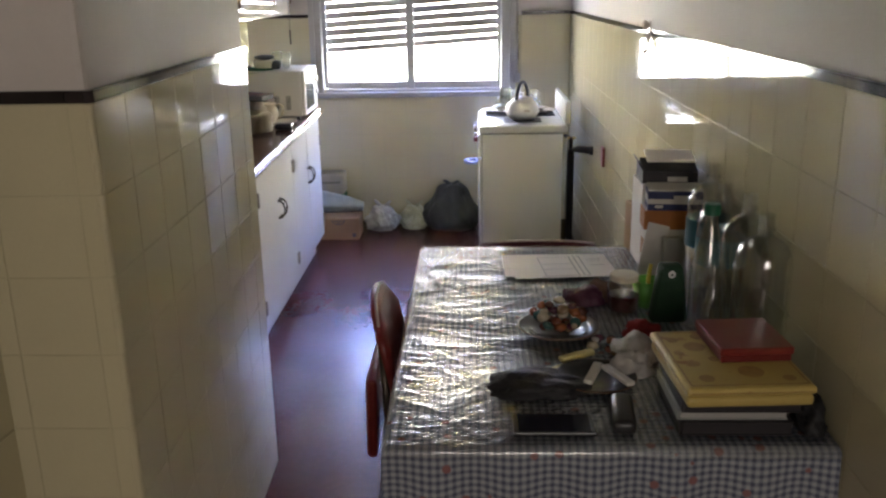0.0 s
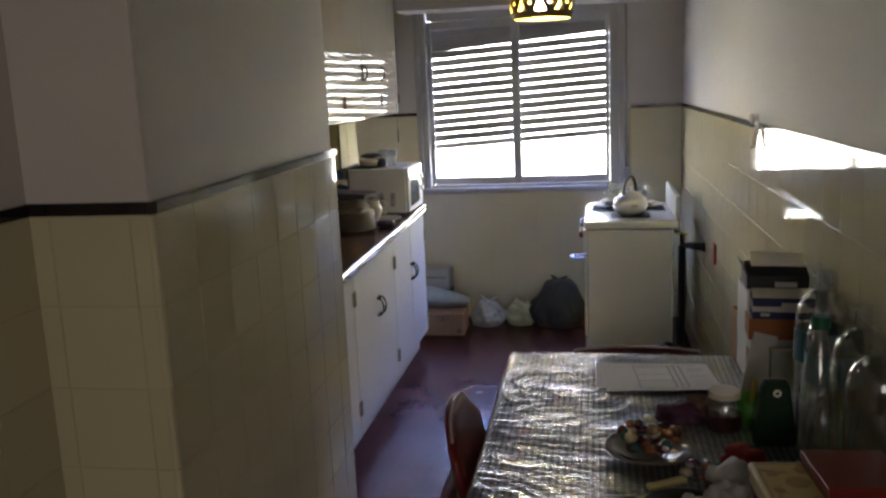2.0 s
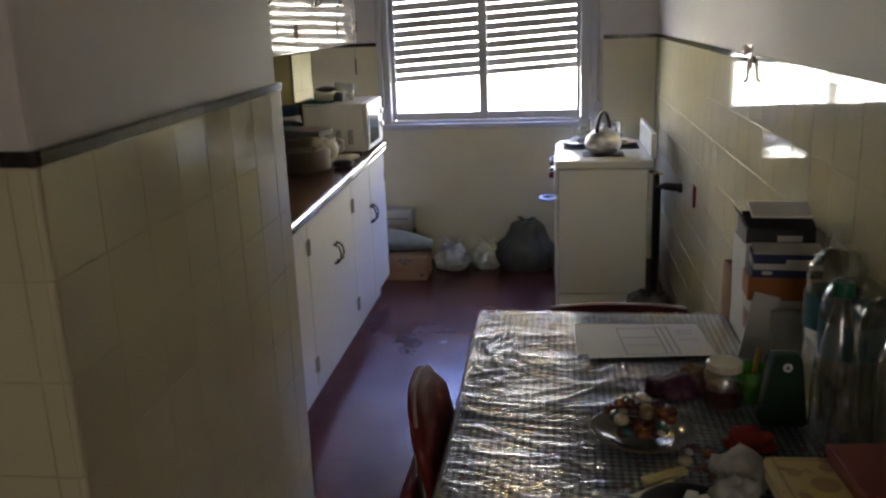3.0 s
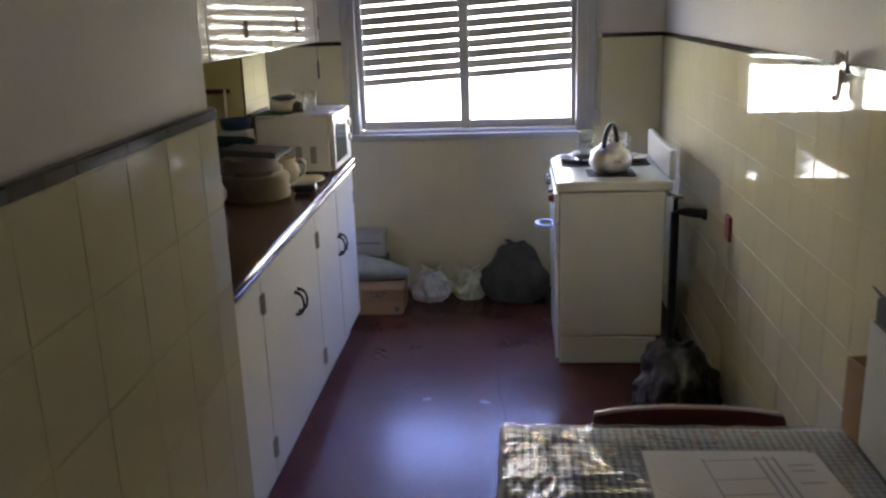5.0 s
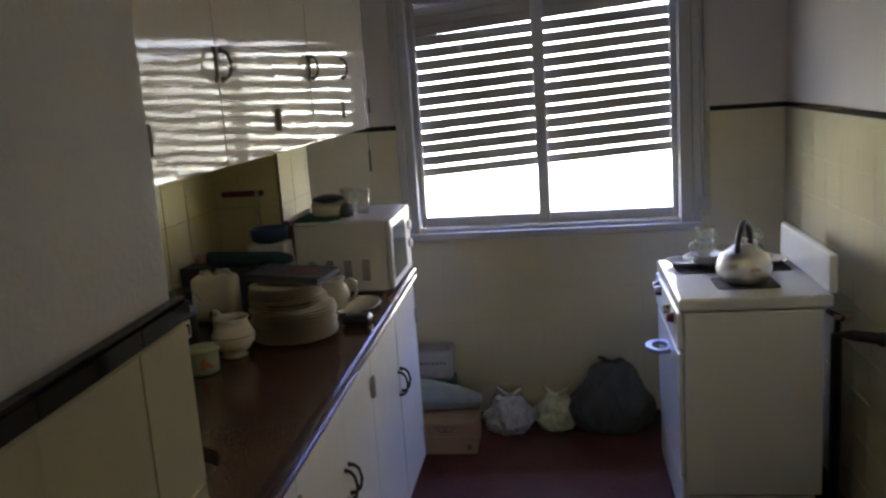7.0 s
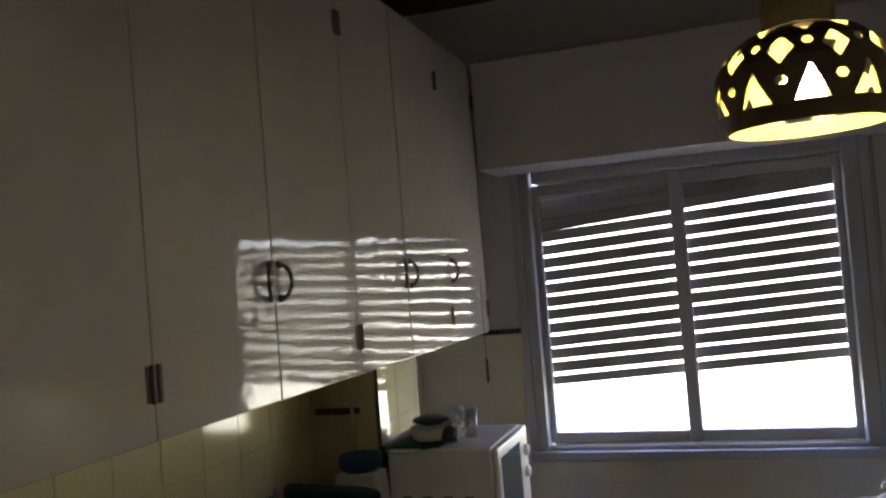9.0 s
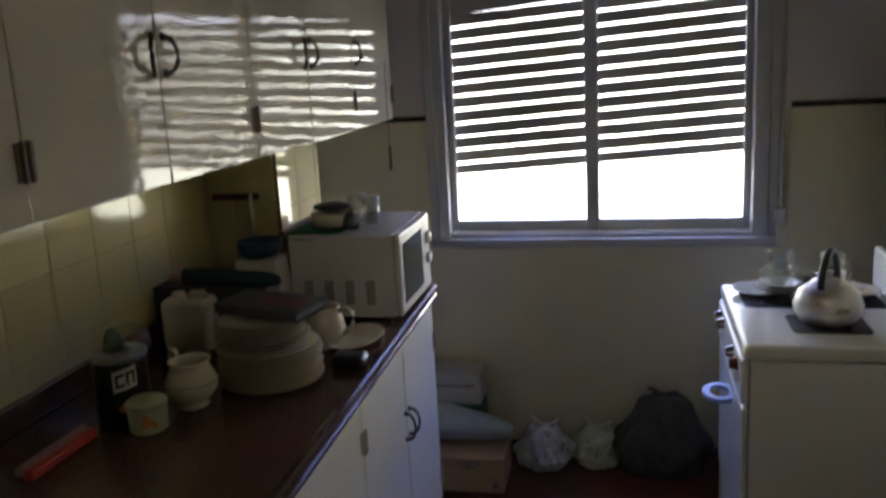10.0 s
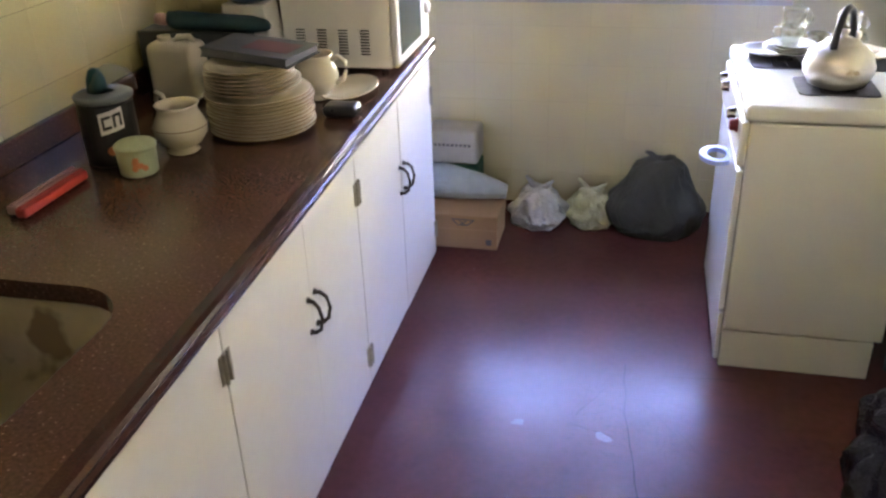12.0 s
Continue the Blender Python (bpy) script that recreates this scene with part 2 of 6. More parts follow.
def tube(points, r, seg=8, bm=None, m=None, closed=False):
    """A round bar along points."""
    own = bmesh.new()
    pts = [Vector(p) for p in points]
    n = len(pts)
    rings = []
    up = Vector((0, 0, 1))
    for i, p in enumerate(pts):
        a = pts[(i - 1) % n] if closed or i else pts[0]
        b = pts[(i + 1) % n] if closed or i < n - 1 else pts[-1]
        d = (b - a).normalized()
        side = d.cross(up)
        if side.length < 0.05:
            side = d.cross(Vector((0, 1, 0)))
        side.normalize()
        top = side.cross(d)
        rr = r[i] if isinstance(r, (list, tuple)) else r
        rings.append([own.verts.new(p + rr * (math.cos(2 * math.pi * k / seg) * side + math.sin(2 * math.pi * k / seg) * top)) for k in range(seg)])
    for i in range(n if closed else n - 1):
        a, b = rings[i], rings[(i + 1) % n]
        for k in range(seg):
            own.faces.new((a[k], a[(k + 1) % seg], b[(k + 1) % seg], b[k]))
    if not closed:
        own.faces.new(rings[0])
        own.faces.new(rings[-1][::-1])
    return join(own, bm, m)


def prism(outline, z0, z1, bevel=0.0, bm=None, m=None):
    """A slab from a plan outline."""
    own = bmesh.new()
    low = [own.verts.new((x, y, z0)) for x, y in outline]
    high = [own.verts.new((x, y, z1)) for x, y in outline]
    own.faces.new(low[::-1])
    own.faces.new(high)
    for i in range(len(low)):
        j = (i + 1) % len(low)
        own.faces.new((low[i], low[j], high[j], high[i]))
    if bevel:
        bmesh.ops.bevel(own, geom=own.edges[:], offset=bevel, segments=2, profile=0.5, affect="EDGES")
    return join(own, bm, m)


# ---- plan ----
XR = 1.077      # right wall
XL = -1.225     # left wall of the kitchen
YB = 6.45       # window wall
ZT = 1.413      # top of the tiles
ZTRIM = 1.437   # top of the dark trim
ZC = 2.85       # ceiling
XS = 1.097      # right wall where it starts, at y = 1.0


def wall_x(y):
    """The right wall runs very slightly askew."""
    return XR + (XS - XR) * (YB - y) / (YB - 1.0)


PX, PY0, PY1 = -0.262, 1.95, 3.14   # the pier that parts the kitchen from the left of the dining end
XD = -0.50     # left wall of the dining end

# ---- structure ----
floor = part("floor", box(-2.2, 1.4, -2.2, 6.8, -0.12, 0.0), M_FLOOR, kind="structure", label="worn waxed red cement floor", category="floor")
crack = bmesh.new()
rng = random.Random(4)
for x, y, step, lean, count, w in ((0.182, 5.25, 0.05, 0.0030, 30, 0.0015), (0.30, 5.20, 0.0, 0.02, 11, 0.0009), (0.12, 5.10, 0.022, -0.011, 6, 0.0009), (0.235, 5.06, 0.02, 0.014, 6, 0.0009), (0.02, 4.93, 0.004, 0.02, 6, 0.0008), (0.33, 4.97, 0.018, 0.008, 5, 0.0008)):
    last = (x, y)
    for k in range(count):
        here = (last[0] + lean + rng.uniform(-0.007, 0.007), last[1] - step - rng.uniform(-0.004, 0.004))
        d = Vector((here[0] - last[0], here[1] - last[1], 0)).normalized() * w * rng.uniform(0.6, 1.2)
        crack.faces.new([crack.verts.new(v) for v in ((last[0] - d.y, last[1] + d.x, 0.0008), (last[0] + d.y, last[1] - d.x, 0.0008), (here[0] + d.y, here[1] - d.x, 0.0008), (here[0] - d.y, here[1] + d.x, 0.0008))])
        last = here
part("crack", crack, mat("crack_dirt", (0.008, 0.006, 0.006), 1.0, spec=0.0), floor)
# the whole ceiling is one very dark brown
part("ceiling", box(-2.2, 1.4, -2.2, 6.8, ZC, ZC + 0.12), M_CEIL, kind="structure", label="dark brown ceiling", category="ceiling")

W0, W1, WZ0, WZ1 = -0.655, 0.668, 0.905, 2.10    # the hole for the window
wall_n = bmesh.new()
for b in ((XL - 0.2, W0, YB, YB + 0.22, 0, ZC), (W1, XR + 0.35, YB, YB + 0.22, 0, ZC), (W0, W1, YB, YB + 0.22, 0, WZ0), (W0, W1, YB, YB + 0.22, WZ1, ZC)):
    box(*b, bm=wall_n)
wall_north = part("wall_north", wall_n, M_PLASTER, kind="structure", label="window wall of grey-white plaster over cream tiles", category="wall")
wall_east = part("wall_east", prism([(XR, YB), (XR + 0.2, YB), (wall_x(-2) + 0.2, -2.0), (wall_x(-2), -2.0)], 0, ZC), M_PLASTER, kind="structure", label="plaster wall above cream tiles", category="wall")
wall_west = part("wall_west", box(XL - 0.2, XL, PY1, YB, 0, ZC), M_PLASTER, kind="structure", label="kitchen wall behind the worktop", category="wall")
pier = part("wall_pier", prism([(PX, PY0), (PX - 0.03, PY1), (XL - 0.2, PY1), (XL - 0.2, PY0)], 0, ZC, 0.012), M_PLASTER, kind="structure",
            label="plaster wall end above cream tiles", category="wall")
part("wall_dining", prism([(XD, PY0), (XD - 0.2, PY0), (XD - 0.2, -2.0), (XD - 0.0, -2.0)], 0, ZC), M_PLASTER, kind="structure", category="wall",
     label="plain plaster wall")
part("wall_south", box(-0.9, XR + 0.3, -2.2, -2.0, 0, ZC), M_PLASTER, kind="structure", category="wall", label="plain plaster wall")


def tiles(parent, origin, along, out, length, z0=0.0, first=0.0, beds=None, skip=None, face_mat=None, bed_mat=None, p=0.156, ph=0.156, top=1.25):
    """Cream tiles in courses down from the trim, and the dark trim tiles; a grout bed 3 mm behind their faces."""
    ang = math.atan2(along[1], along[0])
    face = Vector((out[0], out[1], 0))
    a = Vector((along[0], along[1], 0))
    o = Vector((origin[0], origin[1], 0))
    me_by, trim_by = {}, {}
    bed = bmesh.new()
    for b in (beds or [(0, length, z0, ZT + 0.002)]):
        box(b[0], b[1], 0, 0.0075, b[2], b[3], bm=bed)
    flip = 1 if a.cross(face).z > 0 else -1
    bed.transform(Matrix.Translation(o) @ Matrix.Rotation(ang, 4, "Z") @ Matrix.Diagonal((1, flip, 1, 1)))
    part("tile_bed", bed, bed_mat or M_GROUT, parent, kind="structure")
    xs, x = [], -first
    while x < length - 0.004:
        xs.append((max(x, 0), min(x + p, length)))
        x += p
    rows, z = [], ZT
    while z > z0 + 0.01:
        low = top if z == ZT else z - ph
        rows.append((max(low, z0), z))
        z = low
    rnd = random.Random(int(abs(origin[0] * 100) + abs(origin[1] * 10)))
    spin = Matrix.Rotation(ang, 4, "Z")
    for k, (x0, x1) in enumerate(xs):
        for z_low, z_high in rows:
            if skip and skip((x0 + x1) / 2, (z_low + z_high) / 2):
                continue
            size = (round(x1 - x0, 3), round(z_high - z_low, 3))
            if size[0] < 0.006:
                continue
            if size not in me_by:
                bm = box(-size[0] / 2 + 0.0005, size[0] / 2 - 0.0005, -0.004, 0.004, -size[1] / 2 + 0.0005, size[1] / 2 - 0.0005)
                bmesh.ops.bevel(bm, geom=[e for e in bm.edges if all(v.co.y * flip > 0 for v in e.verts)], offset=0.0014, segments=2, affect="EDGES")
                me_by[size] = finish(bm, "tile", face_mat or M_TILE)
            t = new("tile", me_by[size])
            t.parent = parent
            t.matrix_local = (Matrix.Translation(o + a * ((x0 + x1) / 2) + face * 0.0055 + Vector((0, 0, (z_low + z_high) / 2)))
                              @ Matrix.Rotation(rnd.uniform(-0.0008, 0.0008), 4, "Z") @ Matrix.Rotation(rnd.uniform(-0.0008, 0.0008), 4, a) @ spin)
        if skip and skip((x0 + x1) / 2, ZT + 0.02):
            continue
        w = round(x1 - x0, 3)
        if w < 0.006:
            continue
        if w not in trim_by:
            bm = box(-w / 2 + 0.0008, w / 2 - 0.0008, -0.008, 0.008, 0, ZTRIM - ZT - 0.002)
            bmesh.ops.bevel(bm, geom=[e for e in bm.edges if abs(e.verts[0].co.x - e.verts[1].co.x) > 0.004 and e.verts[0].co.y * flip > 0], offset=0.0035, segments=2, affect="EDGES")
            trim_by[w] = finish(bm, "trim_tile", M_TRIMTILE)
        t = new("trim_tile", trim_by[w])
        t.parent = parent
        t.matrix_local = Matrix.Translation(o + a * ((x0 + x1) / 2) + face * 0.0065 + Vector((0, 0, ZT + 0.002))) @ Matrix.Rotation(rnd.uniform(-0.004, 0.004), 4, "Z") @ spin


def corner_tiles(parent, x, y):
    """Quarter-round glazed pieces down the outer corner of the pier, one to a course, the trim included."""
    z, low = ZT, 1.25
    while z > 0.02:
        for z0, z1, m, name in ([(ZT + 0.002, ZTRIM, M_TRIMTILE, "trim_tile")] if z == ZT else []) + [(max(low, 0.0) + 0.0006, z - 0.0006, M_TILE, "corner_tile")]:
            r = 0.0095 if m is M_TILE else 0.0145
            arc = [(x, y)] + [(x + r * math.sin(radians(a)), y - r * math.cos(radians(a))) for a in range(0, 91, 15)]
            part(name, prism(arc, z0, z1), m, parent, smooth=False)
        z, low = low, low - 0.156


CX, CY0, CY1 = -0.974, 5.485, 5.865    # the tiled duct in the corner over the worktop
duct_bm = box(XL + 0.001, CX, CY0, CY1, 0.902, 1.444)
box(XL + 0.001, CX, 5.735, CY1, 0.0, 0.9015, bm=duct_bm)
duct = part("wall_duct", duct_bm, M_PLASTER, kind="structure", label="tiled duct boxed out over the worktop under the cabinets", category="wall")


# ---- window ----
def window():
    w = thing("window_1", ((W0 + W1) / 2, YB, WZ0), kind="structure", label="wooden sash window in a grey-painted frame", category="window")
    outer = bmesh.new()
    a, b, c, d = W0, W1, WZ0, WZ1
    y0, y1 = YB - 0.018, YB + 0.10
    box(a, a + 0.045, y0, y1, c, d, 0.006, bm=outer)
    box(b - 0.06, b + 0.0, y0, y1, c, d, 0.006, bm=outer)
    for e in ((a - 0.035, a, c, d), (b, b + 0.035, c, d)):
        box(e[0], e[1], YB - 0.020, YB - 0.002, e[2], e[3], 0.004, bm=outer)
    box(a + 0.06, b - 0.06, y0, y1, d - 0.06, d, 0.006, bm=outer)
    box(a + 0.06, b - 0.06, y0, y1, c, c + 0.03, 0.006, bm=outer)
    part("window_frame", outer, M_WOODFRAME, w)
    part("window_sill", box(a - 0.03, b + 0.03, YB - 0.045, YB - 0.018, c - 0.025, c + 0.012, 0.006), M_WOODFRAME, w)
    mid = -0.012
    part("mullion", box(mid - 0.024, mid + 0.024, YB + 0.031, YB + 0.080, c + 0.030, d - 0.060, 0.004), M_WOODFRAME, w)
    for x0, x1 in ((a + 0.045, mid + 0.0), (mid, b - 0.06)):
        sash = thing("sash", ((x0 + x1) / 2 - w.location.x, 0.05, 0.03))
        sash.parent = w
        bm = bmesh.new()
        sx0, sx1, sz0, sz1 = x0 + 0.002, x1 - 0.002, c + 0.032, d - 0.062
        s = 0.026
        box(sx0, sx0 + s, YB + 0.035, YB + 0.075, sz0, sz1, 0.004, bm=bm)
        box(sx1 - s, sx1, YB + 0.035, YB + 0.075, sz0, sz1, 0.004, bm=bm)
        box(sx0 + s, sx1 - s, YB + 0.035, YB + 0.075, sz1 - 0.05, sz1, 0.004, bm=bm)
        box(sx0 + s, sx1 - s, YB + 0.035, YB + 0.075, sz0, sz0 + 0.045, 0.004, bm=bm)
        part("sash_frame", bm, M_WOODFRAME, sash)
        g = part("pane", box(sx0 + s - 0.004, sx1 - s + 0.004, YB + 0.053, YB + 0.057, sz0 + 0.04, sz1 - 0.045), M_GLASS, sash)
        g.visible_shadow = False
    return w


M_GLASS = mat("window_glass", (0.95, 0.96, 0.95), 0.0, vary=0.0, trans=1.0, ior=1.01, spec=0.5)


def slats():
    s = thing("roller_shutter", ((W0 + W1) / 2, YB + 0.118, 1.15), label="half-lowered wooden roller shutter, its slats hanging askew", category="shutter")
    rnd = random.Random(3)
    x0, x1 = W0 + 0.006, W1 - 0.006
    n = 16
    slope = 0.056
    base = box(-(x1 - x0) / 2, (x1 - x0) / 2, -0.006, 0.006, -0.0235, 0.0235, 0.004, 1)
    me = finish(base, "slat", M_SLAT)
    bottom = box(-(x1 - x0) / 2, (x1 - x0) / 2, -0.009, 0.009, -0.02, 0.02, 0.004, 1)
    me2 = finish(bottom, "bottom_slat", M_SLAT)
    for i in range(n):
        z = 1.228 + 0.0565 * i - 0.012 * max(0, i - 12)
        o = new("slat" if i else "bottom_slat", me if i else me2)
        o.parent = s
        o.matrix_local = Matrix.Translation((0, 0, z - s.location.z)) @ Matrix.Rotation(-slope * (1 if i < 12 else 1.25) + rnd.uniform(-0.004, 0.004), 4, "Y") @ Matrix.Rotation(radians(rnd.uniform(-6, 4)), 4, "X")


window()
slats()

# bulkhead over the window
bulk = part("window_bulkhead", box(-0.745, 0.925, 6.15, YB, 2.09, 2.52, 0.004), M_PLASTER, kind="structure", label="plastered shutter box above the window", category="wall")

# ---- outside ----
part("ground", box(-60, 60, YB + 0.3, 90, -0.35, -0.2), mat("dry_lawn", (0.30, 0.31, 0.10), 0.95, vary=0.3, scale=1.5, fine=0.2), kind="structure", label="sunlit lawn", category="ground")
back = bpy.data.materials.new("bright_outdoors")
back.use_nodes = True
bn = back.node_tree.nodes
bn.remove(bn["Principled BSDF"])
em = bn.new("ShaderNodeEmission")
em.inputs["Strength"].default_value = 4.7
geo = bn.new("ShaderNodeNewGeometry")
sep = bn.new("ShaderNodeSeparateXYZ")
rampz = bn.new("ShaderNodeMapRange")
rampz.inputs[1].default_value, rampz.inputs[2].default_value = -0.2, 6.2
cr = bn.new("ShaderNodeValToRGB")
cr.color_ramp.elements[0].color = (0.88, 0.94, 0.76, 1)
cr.color_ramp.elements[1].color = (0.38, 0.54, 1.28, 1)
e = cr.color_ramp.elements.new(0.14)
e.color = (1.0, 1.0, 0.86, 1)
e = cr.color_ramp.elements.new(0.33)
e.color = (0.88, 0.90, 0.84, 1)
e = cr.color_ramp.elements.new(0.46)
e.color = (0.42, 0.55, 1.30, 1)
lk = back.node_tree.links.new
lk(geo.outputs["Position"], sep.inputs[0])
lk(sep.outputs["Z"], rampz.inputs[0])
lk(rampz.outputs[0], cr.inputs[0])
lk(cr.outputs[0], em.inputs["Color"])
lk(em.outputs[0], bn["Material Output"].inputs["Surface"])
plane = bmesh.new()
plane.faces.new([plane.verts.new(v) for v in ((-7, 10, -0.2), (7, 10, -0.2), (7, 10, 6.2), (-7, 10, 6.2))])
part("backdrop", plane, back, kind="structure", label="bright garden and sky", category="backdrop")


# ---- lower and upper cabinets ----
XF = -0.528     # face of the lower doors
XU = -0.748     # face of the upper doors


def pull(parent, x, y, z, side):
    """A bow handle, bellied to one side."""
    bm = bmesh.new()
    pts = [(0.0, 0, 0.042), (0.014, side * 0.002, 0.040), (0.027, side * 0.005, 0.028), (0.033, side * 0.006, 0), (0.027, side * 0.005, -0.028), (0.014, side * 0.002, -0.040), (0.0, 0, -0.042)]
    tube(pts, [0.006, 0.005, 0.0045, 0.0045, 0.0045, 0.005, 0.006], 8, bm, Matrix.Translation((x, y, z)))
    for s in (1, -1):
        tube([(0, 0, 0.042 * s), (0.003, 0, 0.042 * s)], 0.008, 8, bm, Matrix.Translation((x, y, z)))
    part("handle", bm, M_DARKMETAL, parent, "small bowed dark metal handle", smooth=True)


def ring_pull(parent, x, y, z, side):
    bm = bmesh.new()
    pts = [(0.004 + 0.012 * math.sin(math.pi * i / 12), side * (0.028 * math.sin(math.pi * i / 12)) , 0.036 * math.cos(math.pi * i / 12)) for i in range(13)]
    tube(pts, 0.0048, 8, bm, Matrix.Translation((x, y, z)))
    for s in (1, -1):
        tube([(0, 0, 0.036 * s), (0.006, 0, 0.036 * s)], 0.008, 8, bm, Matrix.Translation((x, y, z)))
    part("handle", bm, M_DARKMETAL, parent, "curved dark metal handle", smooth=True)


M_HINGE = mat("painted_hinge", (0.36, 0.33, 0.27), 0.45, vary=0.3, scale=60)
M_HINGEDARK = mat("dark_hinge", (0.14, 0.09, 0.055), 0.4, vary=0.3, scale=60)


def hinge(parent, x, y, z):
    bm = bmesh.new()
    box(x, x + 0.003, y - 0.014, y + 0.014, z - 0.03, z + 0.03, 0.001, 1, bm)
    tube([(x + 0.005, y, z - 0.032), (x + 0.005, y, z + 0.032)], 0.0045, 8, bm)
    part("hinge", bm, M_HINGE if z < 1 else M_HINGEDARK, parent)


def cabinet(name, y0, y1, z0, z1, x_back, x_face, label, group, split, low):
    c = thing(name, ((x_back + x_face) / 2, (y0 + y1) / 2, z0 if not low else 0.0), label=label, category="cabinet", group=group)
    body = bmesh.new()
    box(x_back, x_face - 0.02, y0 + 0.0015, y1 - 0.0015, z0, 0.70 if low and y0 < 4.0 else z1, 0.001, 1, body)
    if low:
        box(x_back, x_face - 0.06, y0 + 0.0015, y1 - 0.0015, 0.0, z0 - 0.001, bm=body)
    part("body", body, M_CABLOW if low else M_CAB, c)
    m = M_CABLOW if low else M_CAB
    edges = [y0] + split + [y1]
    for i, (a, b) in enumerate(zip(edges, edges[1:])):
        dz0, dz1 = z0 + 0.004, z1 - 0.004
        rnd = random.Random(int(a * 100))
        dx = rnd.uniform(-0.001, 0.001)
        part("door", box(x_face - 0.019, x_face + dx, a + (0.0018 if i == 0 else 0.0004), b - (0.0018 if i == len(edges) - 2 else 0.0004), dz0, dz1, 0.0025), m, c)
        opens_at_b = (i % 2 == 0) if len(edges) > 2 else False
        hy = b - 0.013 if opens_at_b else a + 0.013
        hi = a + 0.0 if opens_at_b else b
        if low:
            pull(c, x_face + 0.001, hy + (-0.007 if opens_at_b else 0.007), 0.585, -1 if opens_at_b else 1)
            for z in (0.72, 0.22):
                hinge(c, x_face, hi + (0.008 if opens_at_b else -0.008), z)
        else:
            ring_pull(c, x_face + 0.001, hy + (-0.008 if opens_at_b else 0.008), 1.70, 1 if not opens_at_b else -1)
            for z in (1.545, 2.36):
                hinge(c, x_face, hi + (0.008 if opens_at_b else -0.008), z)
    return c


# lower: units between hinges
cabinet("base_cabinet", 3.16, 3.22, 0.12, 0.86, XL + 0.012, XF, "narrow white-painted base cabinet end under the worktop", "cabinets under the worktop", [], True)
cabinet("base_cabinet", 3.22, 4.08, 0.12, 0.86, XL + 0.012, XF, "white-painted two-door base cabinet under the worktop", "cabinets under the worktop", [3.655], True)
cabinet("base_cabinet", 4.08, 4.855, 0.12, 0.86, XL + 0.012, XF, "white-painted two-door base cabinet under the worktop", "cabinets under the worktop", [4.49], True)
cabinet("base_cabinet", 4.855, 5.68, 0.12, 0.86, XL + 0.012, XF, "white-painted two-door base cabinet under the worktop", "cabinets under the worktop", [5.275], True)
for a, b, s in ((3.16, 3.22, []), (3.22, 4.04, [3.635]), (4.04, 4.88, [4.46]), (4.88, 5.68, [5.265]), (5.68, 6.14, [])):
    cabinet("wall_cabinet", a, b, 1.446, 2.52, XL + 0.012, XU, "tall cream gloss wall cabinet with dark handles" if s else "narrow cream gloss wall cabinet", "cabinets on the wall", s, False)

# worktop with a basin hole
SX0, SX1, SY0, SY1 = -1.06, -0.625, 3.44, 4.02
top = bmesh.new()
XE = -0.485


def round_rect(x0, x1, y0, y1, r, n=6):
    pts = []
    for cx, cy, a0 in ((x1 - r, y1 - r, 0), (x0 + r, y1 - r, 90), (x0 + r, y0 + r, 180), (x1 - r, y0 + r, 270)):
        for i in range(n + 1):
            a = radians(a0 + 90 * i / n)
            pts.append((cx + r * math.cos(a), cy + r * math.sin(a)))
    return pts


hole = round_rect(SX0, SX1, SY0, SY1, 0.11)
outer_loop = []
for x, y in hole:
    cx, cy = (SX0 + SX1) / 2, (SY0 + SY1) / 2
    dx, dy = x - cx, y - cy
    k = min((0.5 * (XE - 0.03 - cx) * 2) / abs(dx) if dx > 0 else (cx - XL) / max(abs(dx), 1e-6), (0.36 / abs(dy)) if abs(dy) > 1e-6 else 99)
    outer_loop.append((cx + dx * k, cy + dy * k))
for z, flip in ((0.90, 1), (0.865, -1)):
    inner = [top.verts.new((x, y, z)) for x, y in hole]
    outer = [top.verts.new((x, y, z)) for x, y in outer_loop]
    for i in range(len(inner)):
        j = (i + 1) % len(inner)
        top.faces.new((inner[i], outer[i], outer[j], inner[j]))
    if flip == 1:
        first_inner = inner
    else:
        for i in range(len(inner)):
            j = (i + 1) % len(inner)
            top.faces.new((first_inner[i], first_inner[j], inner[j], inner[i]))
cyy = (SY0 + SY1) / 2
worktop = thing("worktop", (-0.86, 4.4, 0.865), label="polished brown granite worktop with a rounded front edge", category="worktop")


def slant(bm):
    for v in bm.verts:
        if v.co.x > -0.6:
            v.co.x -= 0.022 * (v.co.y - 4.4)
    return bm


slant(top)
part("sink_cutout", top, M_GRANITE, worktop)
slab = bmesh.new()
box(XL + 0.01, XE - 0.03, PY1 + 0.004, cyy - 0.36, 0.865, 0.90, bm=slab)
box(XL + 0.01, XE - 0.03, cyy + 0.36, 5.728, 0.865, 0.90, bm=slab)
box(-0.546, XE - 0.03, cyy - 0.36, cyy + 0.36, 0.865, 0.8999, bm=slab)
part("slab", slant(slab), M_GRANITE, worktop)
edge = bmesh.new()
prof = [(-0.03, 0.9005), (-0.012, 0.901), (-0.004, 0.897), (0.0, 0.889), (-0.002, 0.882), (-0.010, 0.878), (-0.010, 0.873), (-0.004, 0.868), (-0.006, 0.858), (-0.016, 0.854), (-0.03, 0.854)]
ra = [edge.verts.new((XE + x, PY1 + 0.004, z)) for x, z in prof]
rb = [edge.verts.new((XE + x, 5.731, z)) for x, z in prof]
for i in range(len(prof)):
    j = (i + 1) % len(prof)
    edge.faces.new((ra[i], ra[j], rb[j], rb[i]))
edge.faces.new(ra)
edge.faces.new(rb[::-1])
part("front_edge", slant(edge), M_GRANEDGE, worktop, "dark rounded granite edge")
